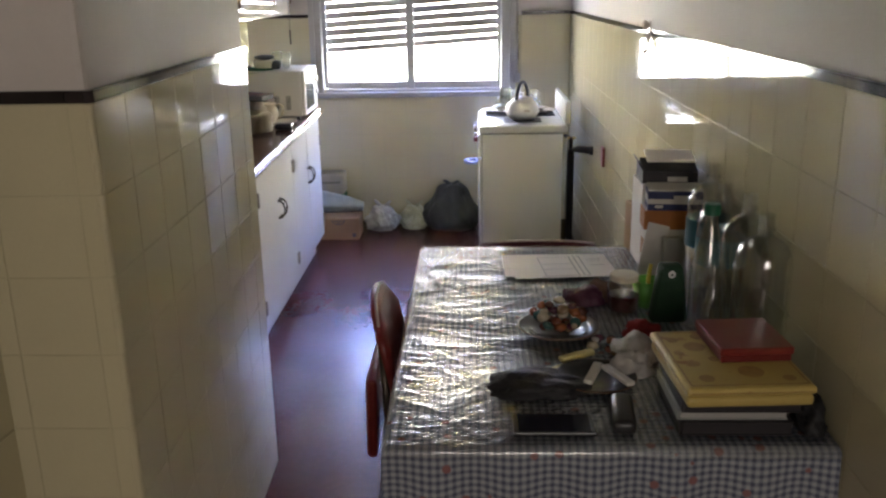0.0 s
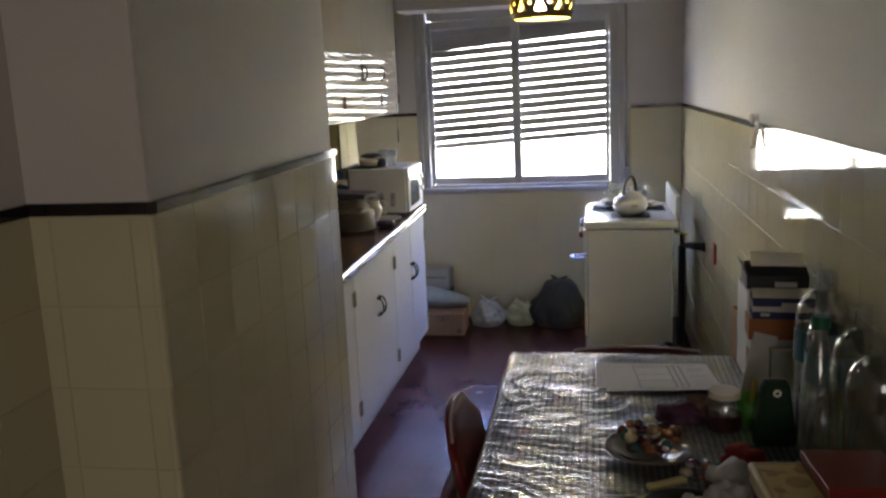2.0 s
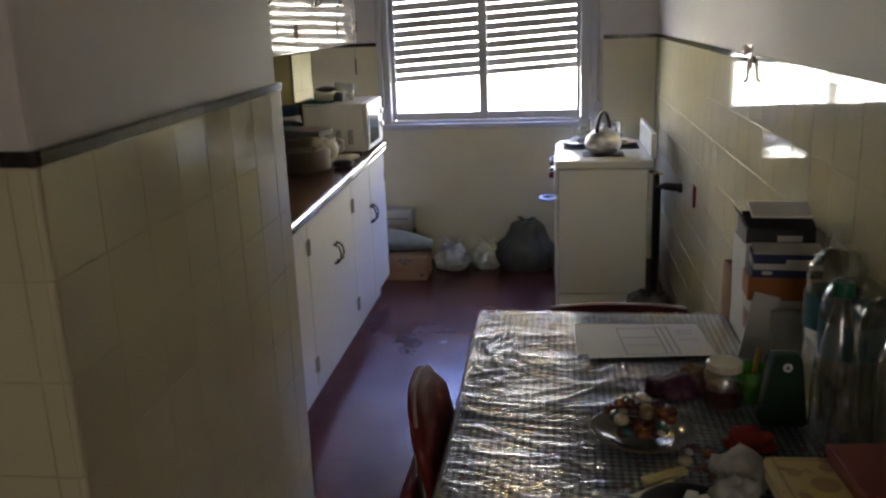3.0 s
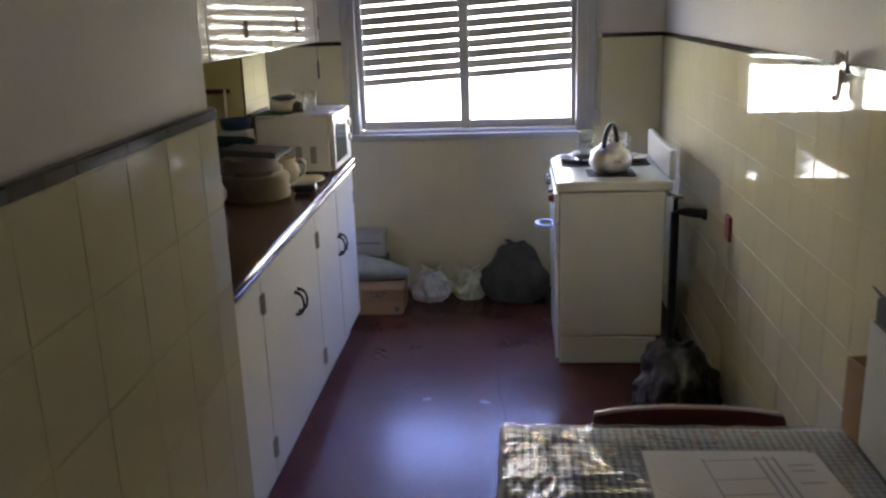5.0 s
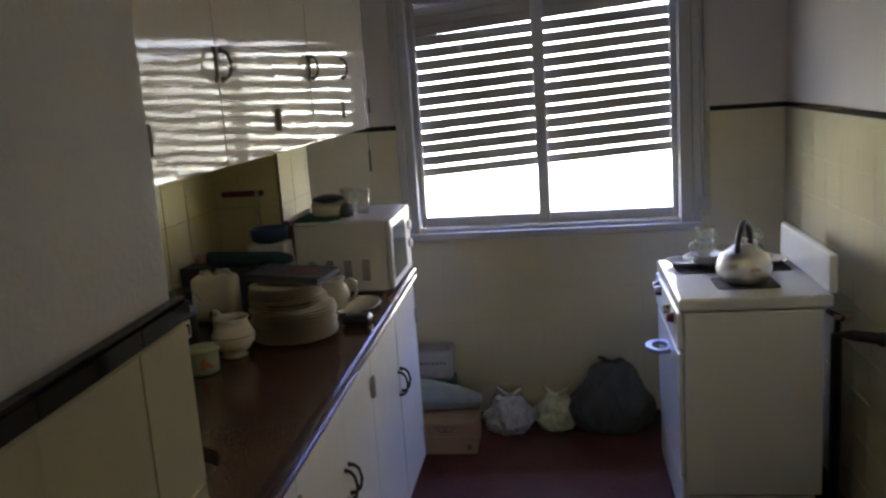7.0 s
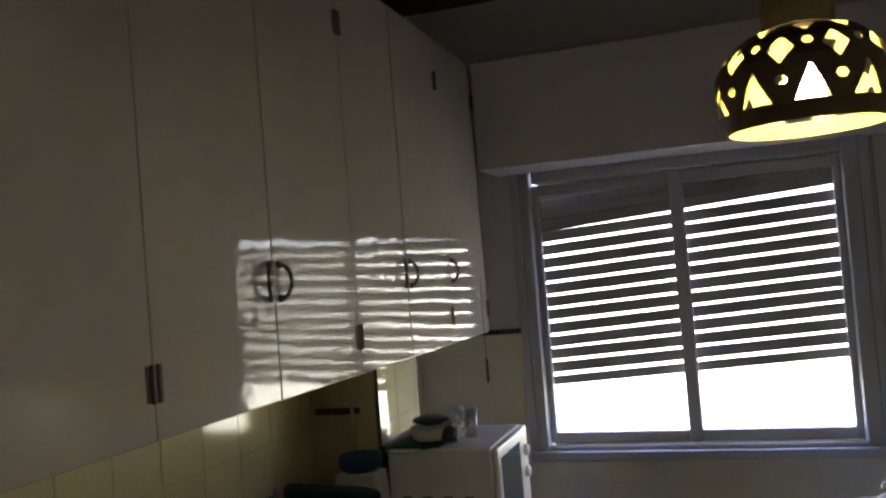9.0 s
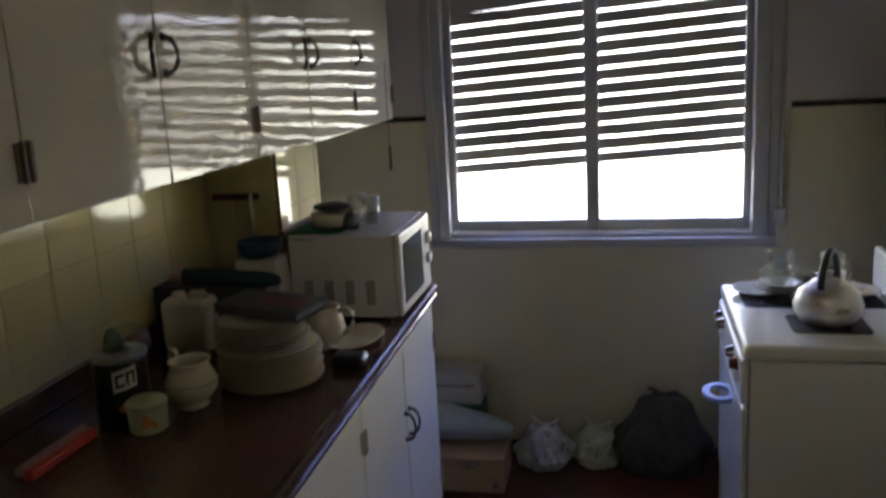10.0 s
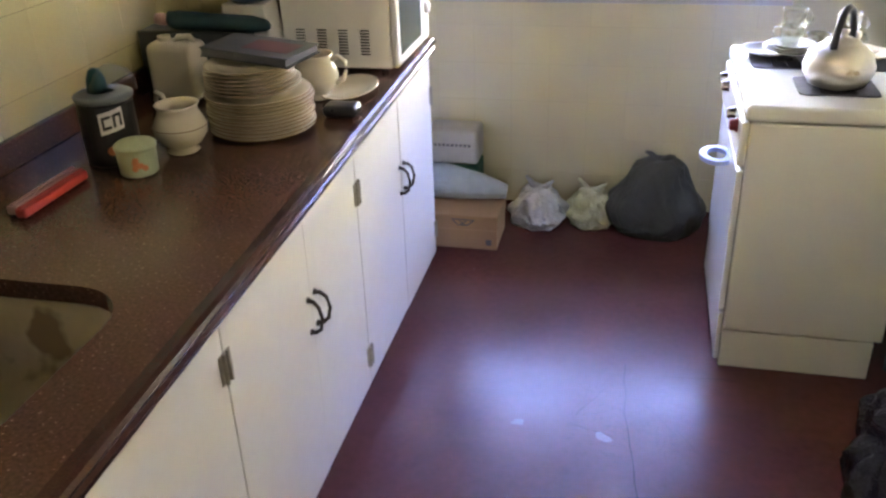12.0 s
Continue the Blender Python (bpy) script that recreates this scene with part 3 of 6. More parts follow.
part("upstand", box(XL + 0.011, XL + 0.031, PY1 + 0.004, CY0 - 0.012, 0.9005, 0.965, 0.003), M_GRANITE, worktop, "low granite upstand")
sink = bmesh.new()
ins = [round_rect(SX0 - 0.004, SX1 + 0.004, SY0 - 0.004, SY1 + 0.004, 0.114), round_rect(SX0 + 0.004, SX1 - 0.004, SY0 + 0.004, SY1 - 0.004, 0.106),
       round_rect(SX0 + 0.015, SX1 - 0.015, SY0 + 0.015, SY1 - 0.015, 0.10), round_rect(SX0 + 0.04, SX1 - 0.04, SY0 + 0.04, SY1 - 0.04, 0.08)]
hs = [0.864, 0.862, 0.74, 0.72]
rings = [[sink.verts.new((x, y, h)) for x, y in r] for r, h in zip(ins, hs)]
for a, b in zip(rings, rings[1:]):
    for i in range(len(a)):
        j = (i + 1) % len(a)
        sink.faces.new((a[i], a[j], b[j], b[i]))
sink.faces.new(rings[-1])
basin = thing("sink", ((SX0 + SX1) / 2, cyy, 0.72), label="stained stainless steel sink basin set under the worktop", category="sink")
part("basin", sink, M_STEEL, basin, smooth=True)
part("drain", lathe([(0, 0.003), (0.03, 0.003), (0.04, 0.0), (0.04, -0.004)], 20), M_DARKMETAL, basin, loc=(0, 0, 0.003))


# ---- stove ----
BURNERS = ((0.594, 0.808, 5.396, 5.575), (0.492, 0.908, 5.655, 5.842))


def stove():
    x0, x1, y0, y1 = 0.452, 0.918, 5.29, 5.935
    s = thing("gas_stove", ((x0 + x1) / 2, (y0 + y1) / 2, 0), label="old white enamel gas stove with kettle and dishes on top", category="stove")
    part("body", box(x0 + 0.012, x1, y0, y1, 0.135, 0.80, 0.006), M_ENAMEL, s)
    part("plinth", box(x0 + 0.012, x1 - 0.02, y0 + 0.004, y1, 0.0, 0.13, 0.004), M_ENAMEL, s)
    part("cooktop", box(x0 - 0.006, x1 + 0.03, y0 - 0.006, y1 + 0.006, 0.805, 0.85, 0.012, 3), M_ENAMEL, s, "white enamel cooktop")
    part("splashback", box(x1 + 0.012, x1 + 0.04, y0 - 0.004, y1 + 0.004, 0.852, 0.985, 0.01, 3), M_ENAMEL, s, "low white splashback")
    part("oven_door", box(x0 - 0.008, x0 + 0.01, y0 + 0.01, y1 - 0.01, 0.20, 0.655, 0.006), M_ENAMEL, s)
    part("drawer", box(x0 - 0.004, x0 + 0.01, y0 + 0.01, y1 - 0.01, 0.02, 0.19, 0.005), M_ENAMEL, s)
    part("control_panel", box(x0 - 0.012, x0 + 0.01, y0 + 0.005, y1 - 0.005, 0.67, 0.80, 0.006), M_ENAMEL, s)
    h = bmesh.new()
    n = 26
    outer, inner = [], []
    for k in range(n):
        a = 2 * math.pi * k / n
        outer.append((0.052 * math.cos(a) - 0.012, 0.072 * math.sin(a)))
        inner.append((0.030 * math.cos(a) - 0.012, 0.048 * math.sin(a)))
    m = Matrix.Translation((x0 - 0.030, 5.56, 0.60))
    rings = [[h.verts.new(m @ Vector((p[0], p[1], z))) for p in r] for r, z in ((outer, -0.007), (outer, 0.007), (inner, 0.007), (inner, -0.007))]
    for ra_, rb_ in zip(rings, rings[1:] + rings[:1]):
        for k in range(n):
            h.faces.new((ra_[k], ra_[(k + 1) % n], rb_[(k + 1) % n], rb_[k]))
    part("door_handle", h, mat("pale_blue_plastic", (0.26, 0.33, 0.55), 0.3), s, "pale blue oval oven handle", smooth=False)
    for i, y in enumerate((5.385, 5.48, 5.75, 5.83)):
        k = lathe([(0, 0.022), (0.013, 0.022), (0.017, 0.017), (0.017, 0.007), (0.021, 0.0), (0.021, -0.003)], 20, m=Matrix.Translation((x0 - 0.014, y, 0.762 + 0.002 * i)) @ Matrix.Rotation(radians(-90), 4, "Y"))
        part("knob", k, M_CHROME if i else M_RED, s, "chrome knob" if i else "red knob", smooth=True)
    for bx0, bx1, by0, by1 in BURNERS:
        g = thing("burner", ((bx0 + bx1) / 2 - s.location.x, (by0 + by1) / 2 - s.location.y, 0.8505), label="blackened burner well")
        g.parent = s
        part("well", prism(round_rect(bx0, bx1, by0, by1, 0.02, 4), 0.8504, 0.8530), M_IRON, g)
        count = max(1, round((bx1 - bx0) / 0.2))
        for c_ in range(count):
            cx = bx0 + (bx1 - bx0) * (c_ + 0.5) / count
            cy = (by0 + by1) / 2
            for k in (-0.045, 0.0, 0.045):
                part("bar", box(cx + k - 0.003, cx + k + 0.003, by0 + 0.015, by1 - 0.015, 0.8532, 0.8572, 0.001, 1), M_IRON, g)
            part("burner_cap", lathe([(0, 0.004), (0.020, 0.004), (0.026, 0.0), (0, 0)], 18), M_IRON, g, loc=(cx - (bx0 + bx1) / 2, 0, 0.0027), smooth=True)
    return s


stove()


# ---- table ----
TX0, TX1, TY0, TY1, TZ = 0.247, 1.076, 1.862, 3.14, 0.785
M_TABLELEG = mat("dark_table_wood", (0.10, 0.05, 0.03), 0.4, vary=0.2, scale=12)
table = thing("dining_table", ((TX0 + TX1) / 2, (TY0 + TY1) / 2, 0), label="rectangular dining table against the tiled wall under a checked cloth", category="table")
part("tabletop", box(TX0 + 0.01, TX1 - 0.01, TY0 + 0.01, TY1 - 0.01, TZ - 0.03, TZ - 0.006, 0.004), M_TABLELEG, table)
for x in (TX0 + 0.05, TX1 - 0.05):
    for y in (TY0 + 0.06, TY1 - 0.06):
        part("leg", lathe([(0, 0), (0.016, 0), (0.022, 0.72), (0, 0.72)], 12, m=Matrix.Translation((x, y, 0.01))), M_TABLELEG, table)


def check_material():
    m = bpy.data.materials.new("checked_cloth")
    m.use_nodes = True
    nt = m.node_tree
    n, link = nt.nodes, nt.links.new
    b = n["Principled BSDF"]
    b.inputs["Roughness"].default_value = 0.75
    geo = n.new("ShaderNodeNewGeometry")
    sep = n.new("ShaderNodeSeparateXYZ")
    link(geo.outputs["Position"], sep.inputs[0])

    def fold(a, op, v):
        k = n.new("ShaderNodeMath")
        k.operation = op
        link(a, k.inputs[0])
        if isinstance(v, (int, float)):
            k.inputs[1].default_value = v
        else:
            link(v, k.inputs[1])
        return k.outputs[0]
    u = sep.outputs["X"]
    v = fold(sep.outputs["Y"], "SUBTRACT", sep.outputs["Z"])
    p = 0.0152
    su = fold(fold(fold(u, "DIVIDE", p), "FRACT", 0), "GREATER_THAN", 0.52)
    sv = fold(fold(fold(v, "DIVIDE", p), "FRACT", 0), "GREATER_THAN", 0.52)
    both = fold(su, "ADD", sv)
    cr = n.new("ShaderNodeValToRGB")
    cr.color_ramp.interpolation = "CONSTANT"
    cr.color_ramp.elements[0].color = (0.335, 0.35, 0.365, 1)
    cr.color_ramp.elements[1].color = (0.075, 0.085, 0.125, 1)
    cr.color_ramp.elements[1].position = 0.9
    e = cr.color_ramp.elements.new(0.4)
    e.color = (0.19, 0.205, 0.25, 1)
    link(fold(both, "MULTIPLY", 0.5), cr.inputs[0])
    cells = n.new("ShaderNodeTexVoronoi")
    cells.inputs["Scale"].default_value = 24
    link(geo.outputs["Position"], cells.inputs["Vector"])
    near = fold(cells.outputs["Distance"], "LESS_THAN", 0.21)
    s2 = n.new("ShaderNodeSeparateColor")
    link(cells.outputs["Color"], s2.inputs[0])
    pick = fold(s2.outputs[0], "GREATER_THAN", 0.45)
    mix = n.new("ShaderNodeMix")
    mix.data_type = "RGBA"
    mix.inputs["B"].default_value = (0.24, 0.11, 0.11, 1)
    link(fold(near, "MULTIPLY", pick), mix.inputs["Factor"])
    link(cr.outputs[0], mix.inputs["A"])
    link(mix.outputs["Result"], b.inputs["Base Color"])
    return m


def drape(lift, drop, name, material, label, category, wave, wrinkle):
    """A cloth over the tabletop that hangs over its near and far ends and its free side."""
    bm = bmesh.new()
    nx, ny = (170, 400) if wrinkle else (64, 100)
    x0, x1 = TX0 - drop, TX1 + 0.004
    y0, y1 = TY0 - drop, TY1 + drop * 0.6
    grid = []
    for j in range(ny + 1):
        row = []
        for i in range(nx + 1):
            x, y = x0 + (x1 - x0) * i / nx, y0 + (y1 - y0) * j / ny
            over_x, over_y = max(0, TX0 - x), max(0, TY0 - y, y - TY1)
            fall = max(over_x, over_y)
            px = max(x, TX0 - 0.006 - lift)
            py = min(max(y, TY0 - 0.006 - lift), TY1 + 0.006 + lift)
            if over_y > 0:
                py += (-1 if y < TY0 else 1) * wave * math.sin(x * 42) * over_y
            if over_x > 0:
                px -= wave * (0.5 + 0.5 * math.sin(y * 37)) * over_x
            z = TZ + lift - fall
            if fall == 0 and wrinkle:
                w1 = noise.noise(Vector((x * 2.2, y * 3.0, 7.7)))
                a = 1.5 * noise.noise(Vector((x * 1.9, y * 1.6, 3.3))) + 0.25
                u, v = x * math.cos(a) + y * math.sin(a), y * math.cos(a) - x * math.sin(a)
                q = 1 - abs(noise.noise(Vector((u * 4.5, v * 27 + w1 * 3, 1.3))))
                r = 1 - abs(noise.noise(Vector((u * 9 + 5, v * 44 - w1 * 4, 4.1))))
                big = 1 - abs(noise.noise(Vector((x * 5.0 + w1 * 3.5 + y * 3.0, y * 9 + w1 * 5 - x * 4.0, 2.3))))
                z += wrinkle * (1.1 * q ** 8 + 0.5 * r ** 7 + 0.9 * big ** 12) * (0.8 + 0.7 * w1)
            row.append(bm.verts.new((px, py, z)))
        grid.append(row)
    for j in range(ny):
        for i in range(nx):
            bm.faces.new((grid[j][i], grid[j][i + 1], grid[j + 1][i + 1], grid[j + 1][i]))
    bmesh.ops.recalc_face_normals(bm, faces=bm.faces)
    return part(name, bm, material, label=label, category=category, smooth=True)


drape(0.0, 0.24, "tablecloth", check_material(), "grey and blue checked tablecloth with small red flowers", "tablecloth", 0.06, 0)
drape(0.003, 0.02, "vinyl_cover", M_CLEAR, "wrinkled clear vinyl sheet over the tablecloth", "table cover", 0.0, 0.0046)


# ---- chairs ----
def chair(loc, turn, label, tall=0.0, wide=0.17, bow=0.015, arch=1.0, vinyl=M_RED):
    c = thing("dining_chair", loc, label=label, category="chair", group="chairs round the table")
    c.rotation_euler = (0, 0, radians(turn))
    seat = box(-0.21, 0.21, -0.20, 0.20, 0.42, 0.47, 0.02, 3)
    part("seat", seat, vinyl, c, "red vinyl seat pad", loc=(0, 0, 0), smooth=True)
    bm = bmesh.new()
    rows = []
    for thick in (0.0, 1.0):
        grid = []
        for j in range(9):
            v = j / 8
            row = []
            for i in range(13):
                u = i / 12 * 2 - 1
                w = wide * (1 - 0.25 * arch * max(0, v - 0.55) ** 2 * 5 * abs(u))
                z = 0.66 + (0.22 + tall) * v - 0.05 * arch * (abs(u) ** 3) * max(0, v - 0.6) / 0.4
                y = -0.195 - 0.045 * v + bow * u * u + (0.03 * thick * (1 - 0.5 * abs(2 * v - 1) ** 4) * (1 - 0.4 * u ** 6))
                row.append(bm.verts.new((u * w, y, z)))
            grid.append(row)
        rows.append(grid)
        for j in range(8):
            for i in range(12):
                bm.faces.new((grid[j][i], grid[j][i + 1], grid[j + 1][i + 1], grid[j + 1][i]))
    bmesh.ops.bridge_loops(bm, edges=[e for e in bm.edges if len(e.link_faces) == 1])
    lobe = box(-0.140, 0.140, -0.268, -0.240, 0.47, 0.70, 0.012, 3)
    for v in lobe.verts:
        v.co.x *= 0.80 + 0.25 * (v.co.z - 0.47) / 0.23
        v.co.y += 0.03 * (v.co.x / 0.165) ** 2
    part("lower_backrest", lobe, vinyl, c, "lower vinyl back pad", loc=(0, 0, 0), smooth=True)
    part("backrest", bm, vinyl, c, "curved red vinyl backrest", loc=(0, 0, 0), smooth=True)
    top = [(u / 12 * 2 - 1) for u in range(13)]
    tb = bmesh.new()
    pts = [(u * wide * (1 - 0.25 * arch * 0.2025 * 5 * abs(u)), -0.226 + bow * u * u, 0.880 + tall - 0.05 * arch * abs(u) ** 3) for u in top]
    tube(pts, 0.004, 6, tb)
    part("piping", tb, M_PIPING, c, "pale piping on the backrest", loc=(0, 0, 0), smooth=True)
    for x in (-0.13, 0.13):
        f = bmesh.new()
        tube([(x, 0.18, 0.0), (x, 0.17, 0.42)], 0.011, 10, f)
        part("leg", f, M_DARKMETAL, c, "", loc=(0, 0, 0), smooth=True)
        f = bmesh.new()
        tube([(x, -0.17, 0.0), (x, -0.17, 0.42), (x, -0.195, 0.60), (x * 0.95, -0.205, 0.78 + tall)], 0.011, 10, f)
        part("leg", f, M_DARKMETAL, c, "", loc=(0, 0, 0), smooth=True)
    return c


chair((0.40, 2.47, 0), -90, "red vinyl dining chair pushed in along the side of the table")
chair((0.63, 3.02, 0), 180, "dark red vinyl dining chair at the end of the table", -0.103, 0.198, 0.02, 0.12, M_WINE)


# ---- things on the worktop ----
M_TEAL = mat("teal_plastic", (0.01, 0.085, 0.075), 0.4)
M_GREENCLOTH = mat("green_cloth", (0.02, 0.16, 0.07), 0.85, vary=0.2, scale=30, bump=0.3)
M_BLUEGREEN = mat("blue_green_fabric", (0.010, 0.042, 0.055), 0.6, vary=0.3, scale=25, bump=0.3)
M_BLUEPL = mat("dark_blue_plastic", (0.015, 0.05, 0.12), 0.35)
M_REDPL = mat("coral_red_plastic", (0.55, 0.07, 0.06), 0.35, vary=0.1, scale=30)
M_PINKPL = mat("grey_pink_plastic", (0.42, 0.25, 0.23), 0.45, vary=0.1, scale=30)
M_GREENTIN = mat("pale_green_tin", (0.42, 0.46, 0.30), 0.35, vary=0.08, scale=30)
M_ORANGE = mat("orange_print", (0.60, 0.22, 0.10), 0.6, vary=0.3, scale=60)
M_MILKPL = mat("milky_plastic", (0.62, 0.58, 0.50), 0.4, vary=0.08, scale=12)
M_BOOKGREY = mat("dark_grey_cover", (0.045, 0.05, 0.055), 0.45, vary=0.2, scale=15)
M_BROWNSLAB = mat("dark_brown_slab", (0.12, 0.055, 0.03), 0.5, vary=0.3, scale=14, fine=0.1)
M_SCREEN = mat("smoked_door_glass", (0.06, 0.075, 0.085), 0.12, vary=0.1, scale=8, spec=0.6)
M_COOKED = mat("scorched_aluminium", (0.70, 0.67, 0.63), 0.42, metal=0.85, vary=0.25, scale=16, fine=0.05, spot=((0.40, 0.33, 0.26), 14, 0.64))
ZW = 0.9015


def at(x, y, z, turn=0.0):
    return Matrix.Translation((x, y, z)) @ Matrix.Rotation(radians(turn), 4, "Z")



for x, y, m, lab in ((-1.045, 4.385, M_PINKPL, "greyish pink plastic bar lying on the granite worktop"), (-1.018, 4.375, M_REDPL, "coral red plastic bar lying on the granite worktop")):
    t = thing("plastic_bar", (x + 0.012, y - 0.03, ZW), label=lab, category="plastic bar", group="bars on the worktop")
    bm = box(-0.0125, 0.0125, -0.105, 0.105, 0, 0.020, 0.005, 2)
    part("bar", bm, m, t, loc=(0, 0, 0))
    part("ridge", box(-0.004, 0.004, -0.102, 0.102, 0.0205, 0.0235, 0.001, 1), m, t, loc=(0, 0, 0))
    t.rotation_euler = (0, 0, radians(-1))

jar = thing("coffee_tin", (-0.995, 4.565, ZW), label="dark tin with white label and green-knobbed lid", category="tin")
part("body", lathe([(0, 0), (0.066, 0), (0.07, 0.004), (0.07, 0.148), (0.066, 0.152), (0, 0.152)], 32), M_BLACKPL, jar, loc=(0, 0, 0), smooth=False)
part("rim", lathe([(0.03, 0.153), (0.068, 0.153), (0.074, 0.158), (0.074, 0.166), (0.066, 0.170), (0.03, 0.170)], 32), mat("grey_tin_rim", (0.17, 0.19, 0.19), 0.4), jar, loc=(0, 0, 0), smooth=True)
dome = part("dome", lathe([(0.06, 0.171), (0.058, 0.19), (0.045, 0.215), (0.02, 0.228), (0, 0.23)], 28), M_CLEARPL, jar, "clear plastic dome", loc=(0.02, 0.02, 0), smooth=True)
part("knob", lathe([(0, 0.171), (0.026, 0.171), (0.024, 0.20), (0.014, 0.222), (0, 0.228)], 20), M_TEAL, jar, "green plastic knob", loc=(-0.012, 0, 0), smooth=True)
lab = bmesh.new()
a0, a1 = radians(-75), radians(-25)
n = 8
lo = [lab.verts.new((0.0712 * math.cos(a0 + (a1 - a0) * i / n), 0.0712 * math.sin(a0 + (a1 - a0) * i / n), 0.082 + 0.012 * i / n)) for i in range(n + 1)]
hi = [lab.verts.new((v.co.x, v.co.y, v.co.z + 0.052)) for v in lo]
for i in range(n):
    lab.faces.new((lo[i], lo[i + 1], hi[i + 1], hi[i]))
part("label", lab, M_PAPER, jar, "white paper label with dark marks", loc=(0, 0, 0))
marks = bmesh.new()


def mark(u0, u1, v0, v1):
    pts = []
    for u, v in ((u0, v0), (u1, v0), (u1, v1), (u0, v1)):
        a = a0 + (a1 - a0) * u
        pts.append(marks.verts.new((0.0742 * math.cos(a), 0.0742 * math.sin(a), 0.082 + 0.012 * u + 0.052 * v)))
    marks.faces.new(pts)


for r in ((0.12, 0.48, 0.68, 0.82), (0.12, 0.22, 0.2, 0.68), (0.22, 0.48, 0.2, 0.34), (0.55, 0.9, 0.68, 0.82), (0.55, 0.65, 0.2, 0.68), (0.8, 0.9, 0.2, 0.68)):
    mark(*r)
part("lettering", marks, M_BLACKPL, jar, loc=(0, 0, 0))
part("sticker", lathe([(0, 0.0), (0.011, 0.0), (0.011, 0.001), (0, 0.001)], 14, m=Matrix.Rotation(radians(-60), 4, "Z") @ Matrix.Translation((0.0702, 0, 0.042)) @ Matrix.Rotation(radians(90), 4, "Y")), M_ORANGE, jar, loc=(0, 0, 0))

jar.scale = (0.86, 0.86, 0.93)
mug = thing("lidded_tin", (-0.897, 4.498, ZW), label="small pale green tin with printed flowers and a lid", category="tin")
part("body", lathe([(0, 0), (0.036, 0), (0.041, 0.004), (0.043, 0.058), (0, 0.058)], 28), M_GREENTIN, mug, loc=(0, 0, 0), smooth=False)
part("lid", lathe([(0, 0.0585), (0.045, 0.0585), (0.0455, 0.066), (0.040, 0.071), (0.0, 0.073)], 28), M_GREENTIN, mug, "pale green lid", loc=(0, 0, 0), smooth=True)
fl = bmesh.new()
rnd = random.Random(8)
for k in range(7):
    a, z = radians(-55 + rnd.uniform(-16, 16)), 0.03 + rnd.uniform(-0.013, 0.013)
    lathe([(0, 0), (0.007, 0), (0.005, 0.0008), (0, 0.001)], 8, fl, Matrix.Rotation(a, 4, "Z") @ Matrix.Translation((0.0424, 0, z)) @ Matrix.Rotation(radians(90), 4, "Y"))
part("printed_flowers", fl, M_ORANGE, mug, "orange printed flowers", loc=(0, 0, 0))

jug = thing("milk_jug", (-0.862, 4.635, ZW), label="round cream china jug with a thin gold line", category="jug")
part("body", lathe([(0, 0), (0.030, 0.0), (0.034, 0.004), (0.024, 0.012), (0.040, 0.022), (0.054, 0.045), (0.055, 0.065), (0.044, 0.09), (0.040, 0.104), (0.045, 0.114),
                    (0.042, 0.114), (0.037, 0.104), (0.041, 0.09), (0.052, 0.064), (0.05, 0.046), (0.03, 0.02), (0, 0.018)], 36), M_CHINA, jug, loc=(0, 0, 0), smooth=True)
part("rim_line", lathe([(0.0552, 0.0625), (0.0556, 0.0625), (0.0556, 0.0645), (0.0552, 0.0645)], 36), M_CHINARIM, jug, loc=(0, 0, 0), smooth=True)
h = bmesh.new()
tube([(-0.042, 0.0, 0.10), (-0.055, -0.004, 0.122), (-0.072, -0.006, 0.124), (-0.080, -0.006, 0.105), (-0.074, -0.004, 0.075), (-0.054, 0, 0.052)], 0.0055, 10, h)
part("handle", h, M_CHINA, jug, loc=(0, 0, 0), smooth=True)
jug.rotation_euler = (0, 0, radians(-35))
jug.scale = (1.12, 1.12, 1.0)


def plate(name, x, y, z, r, deep, group, label, material=None, parent=None):
    p = thing(name, (x, y, z), label=label, category="plate", group=group)
    t = 0.0024
    prof = [(0, 0), (r * 0.58, 0), (r * 0.62, 0.001), (r * 0.72, deep * 0.55), (r * 0.97, deep), (r, deep + 0.0006), (r, deep + t), (r * 0.96, deep + t), (r * 0.70, deep * 0.55 + t), (r * 0.6, t), (0, t)]
    part("dish", lathe(prof, 48), material or M_CHINA, p, loc=(0, 0, 0), smooth=True)
    part("rim_line", lathe([(r * 0.99, deep + t + 0.0003), (r + 0.0006, deep + t), (r + 0.0006, deep + t - 0.0010)], 48), M_CHINARIM, p, loc=(0, 0, 0), smooth=True)
    return p


rnd = random.Random(11)
z = ZW
for k in range(11):
    plate("dinner_plate", -0.735 + rnd.uniform(-0.003, 0.003), 4.805 + rnd.uniform(-0.003, 0.003), z, 0.128, 0.011, "stack of plates on the worktop", "cream china dinner plate with a thin brown rim in a stack")
    z += 0.0086
z += 0.002
for k in range(2):
    plate("soup_plate", -0.745, 4.80, z, 0.115, 0.018, "stack of plates on the worktop", "deeper cream china soup plate in the stack")
    z += 0.010
z += 0.004
for k in range(5):
    plate("dessert_plate", -0.75 + rnd.uniform(-0.003, 0.003), 4.80 + rnd.uniform(-0.003, 0.003), z, 0.108, 0.010, "stack of plates on the worktop", "small cream china plate near the top of the stack")
    z += 0.0086
z_top = z + 0.008
tray = thing("dark_book", (-0.74, 4.85, z_top), label="dark grey hardcover book lying on the stack of plates", category="book")
part("cover", box(-0.125, 0.125, -0.072, 0.072, 0.0, 0.003, 0.001, 1), M_BOOKGREY, tray, loc=(0, 0, 0))
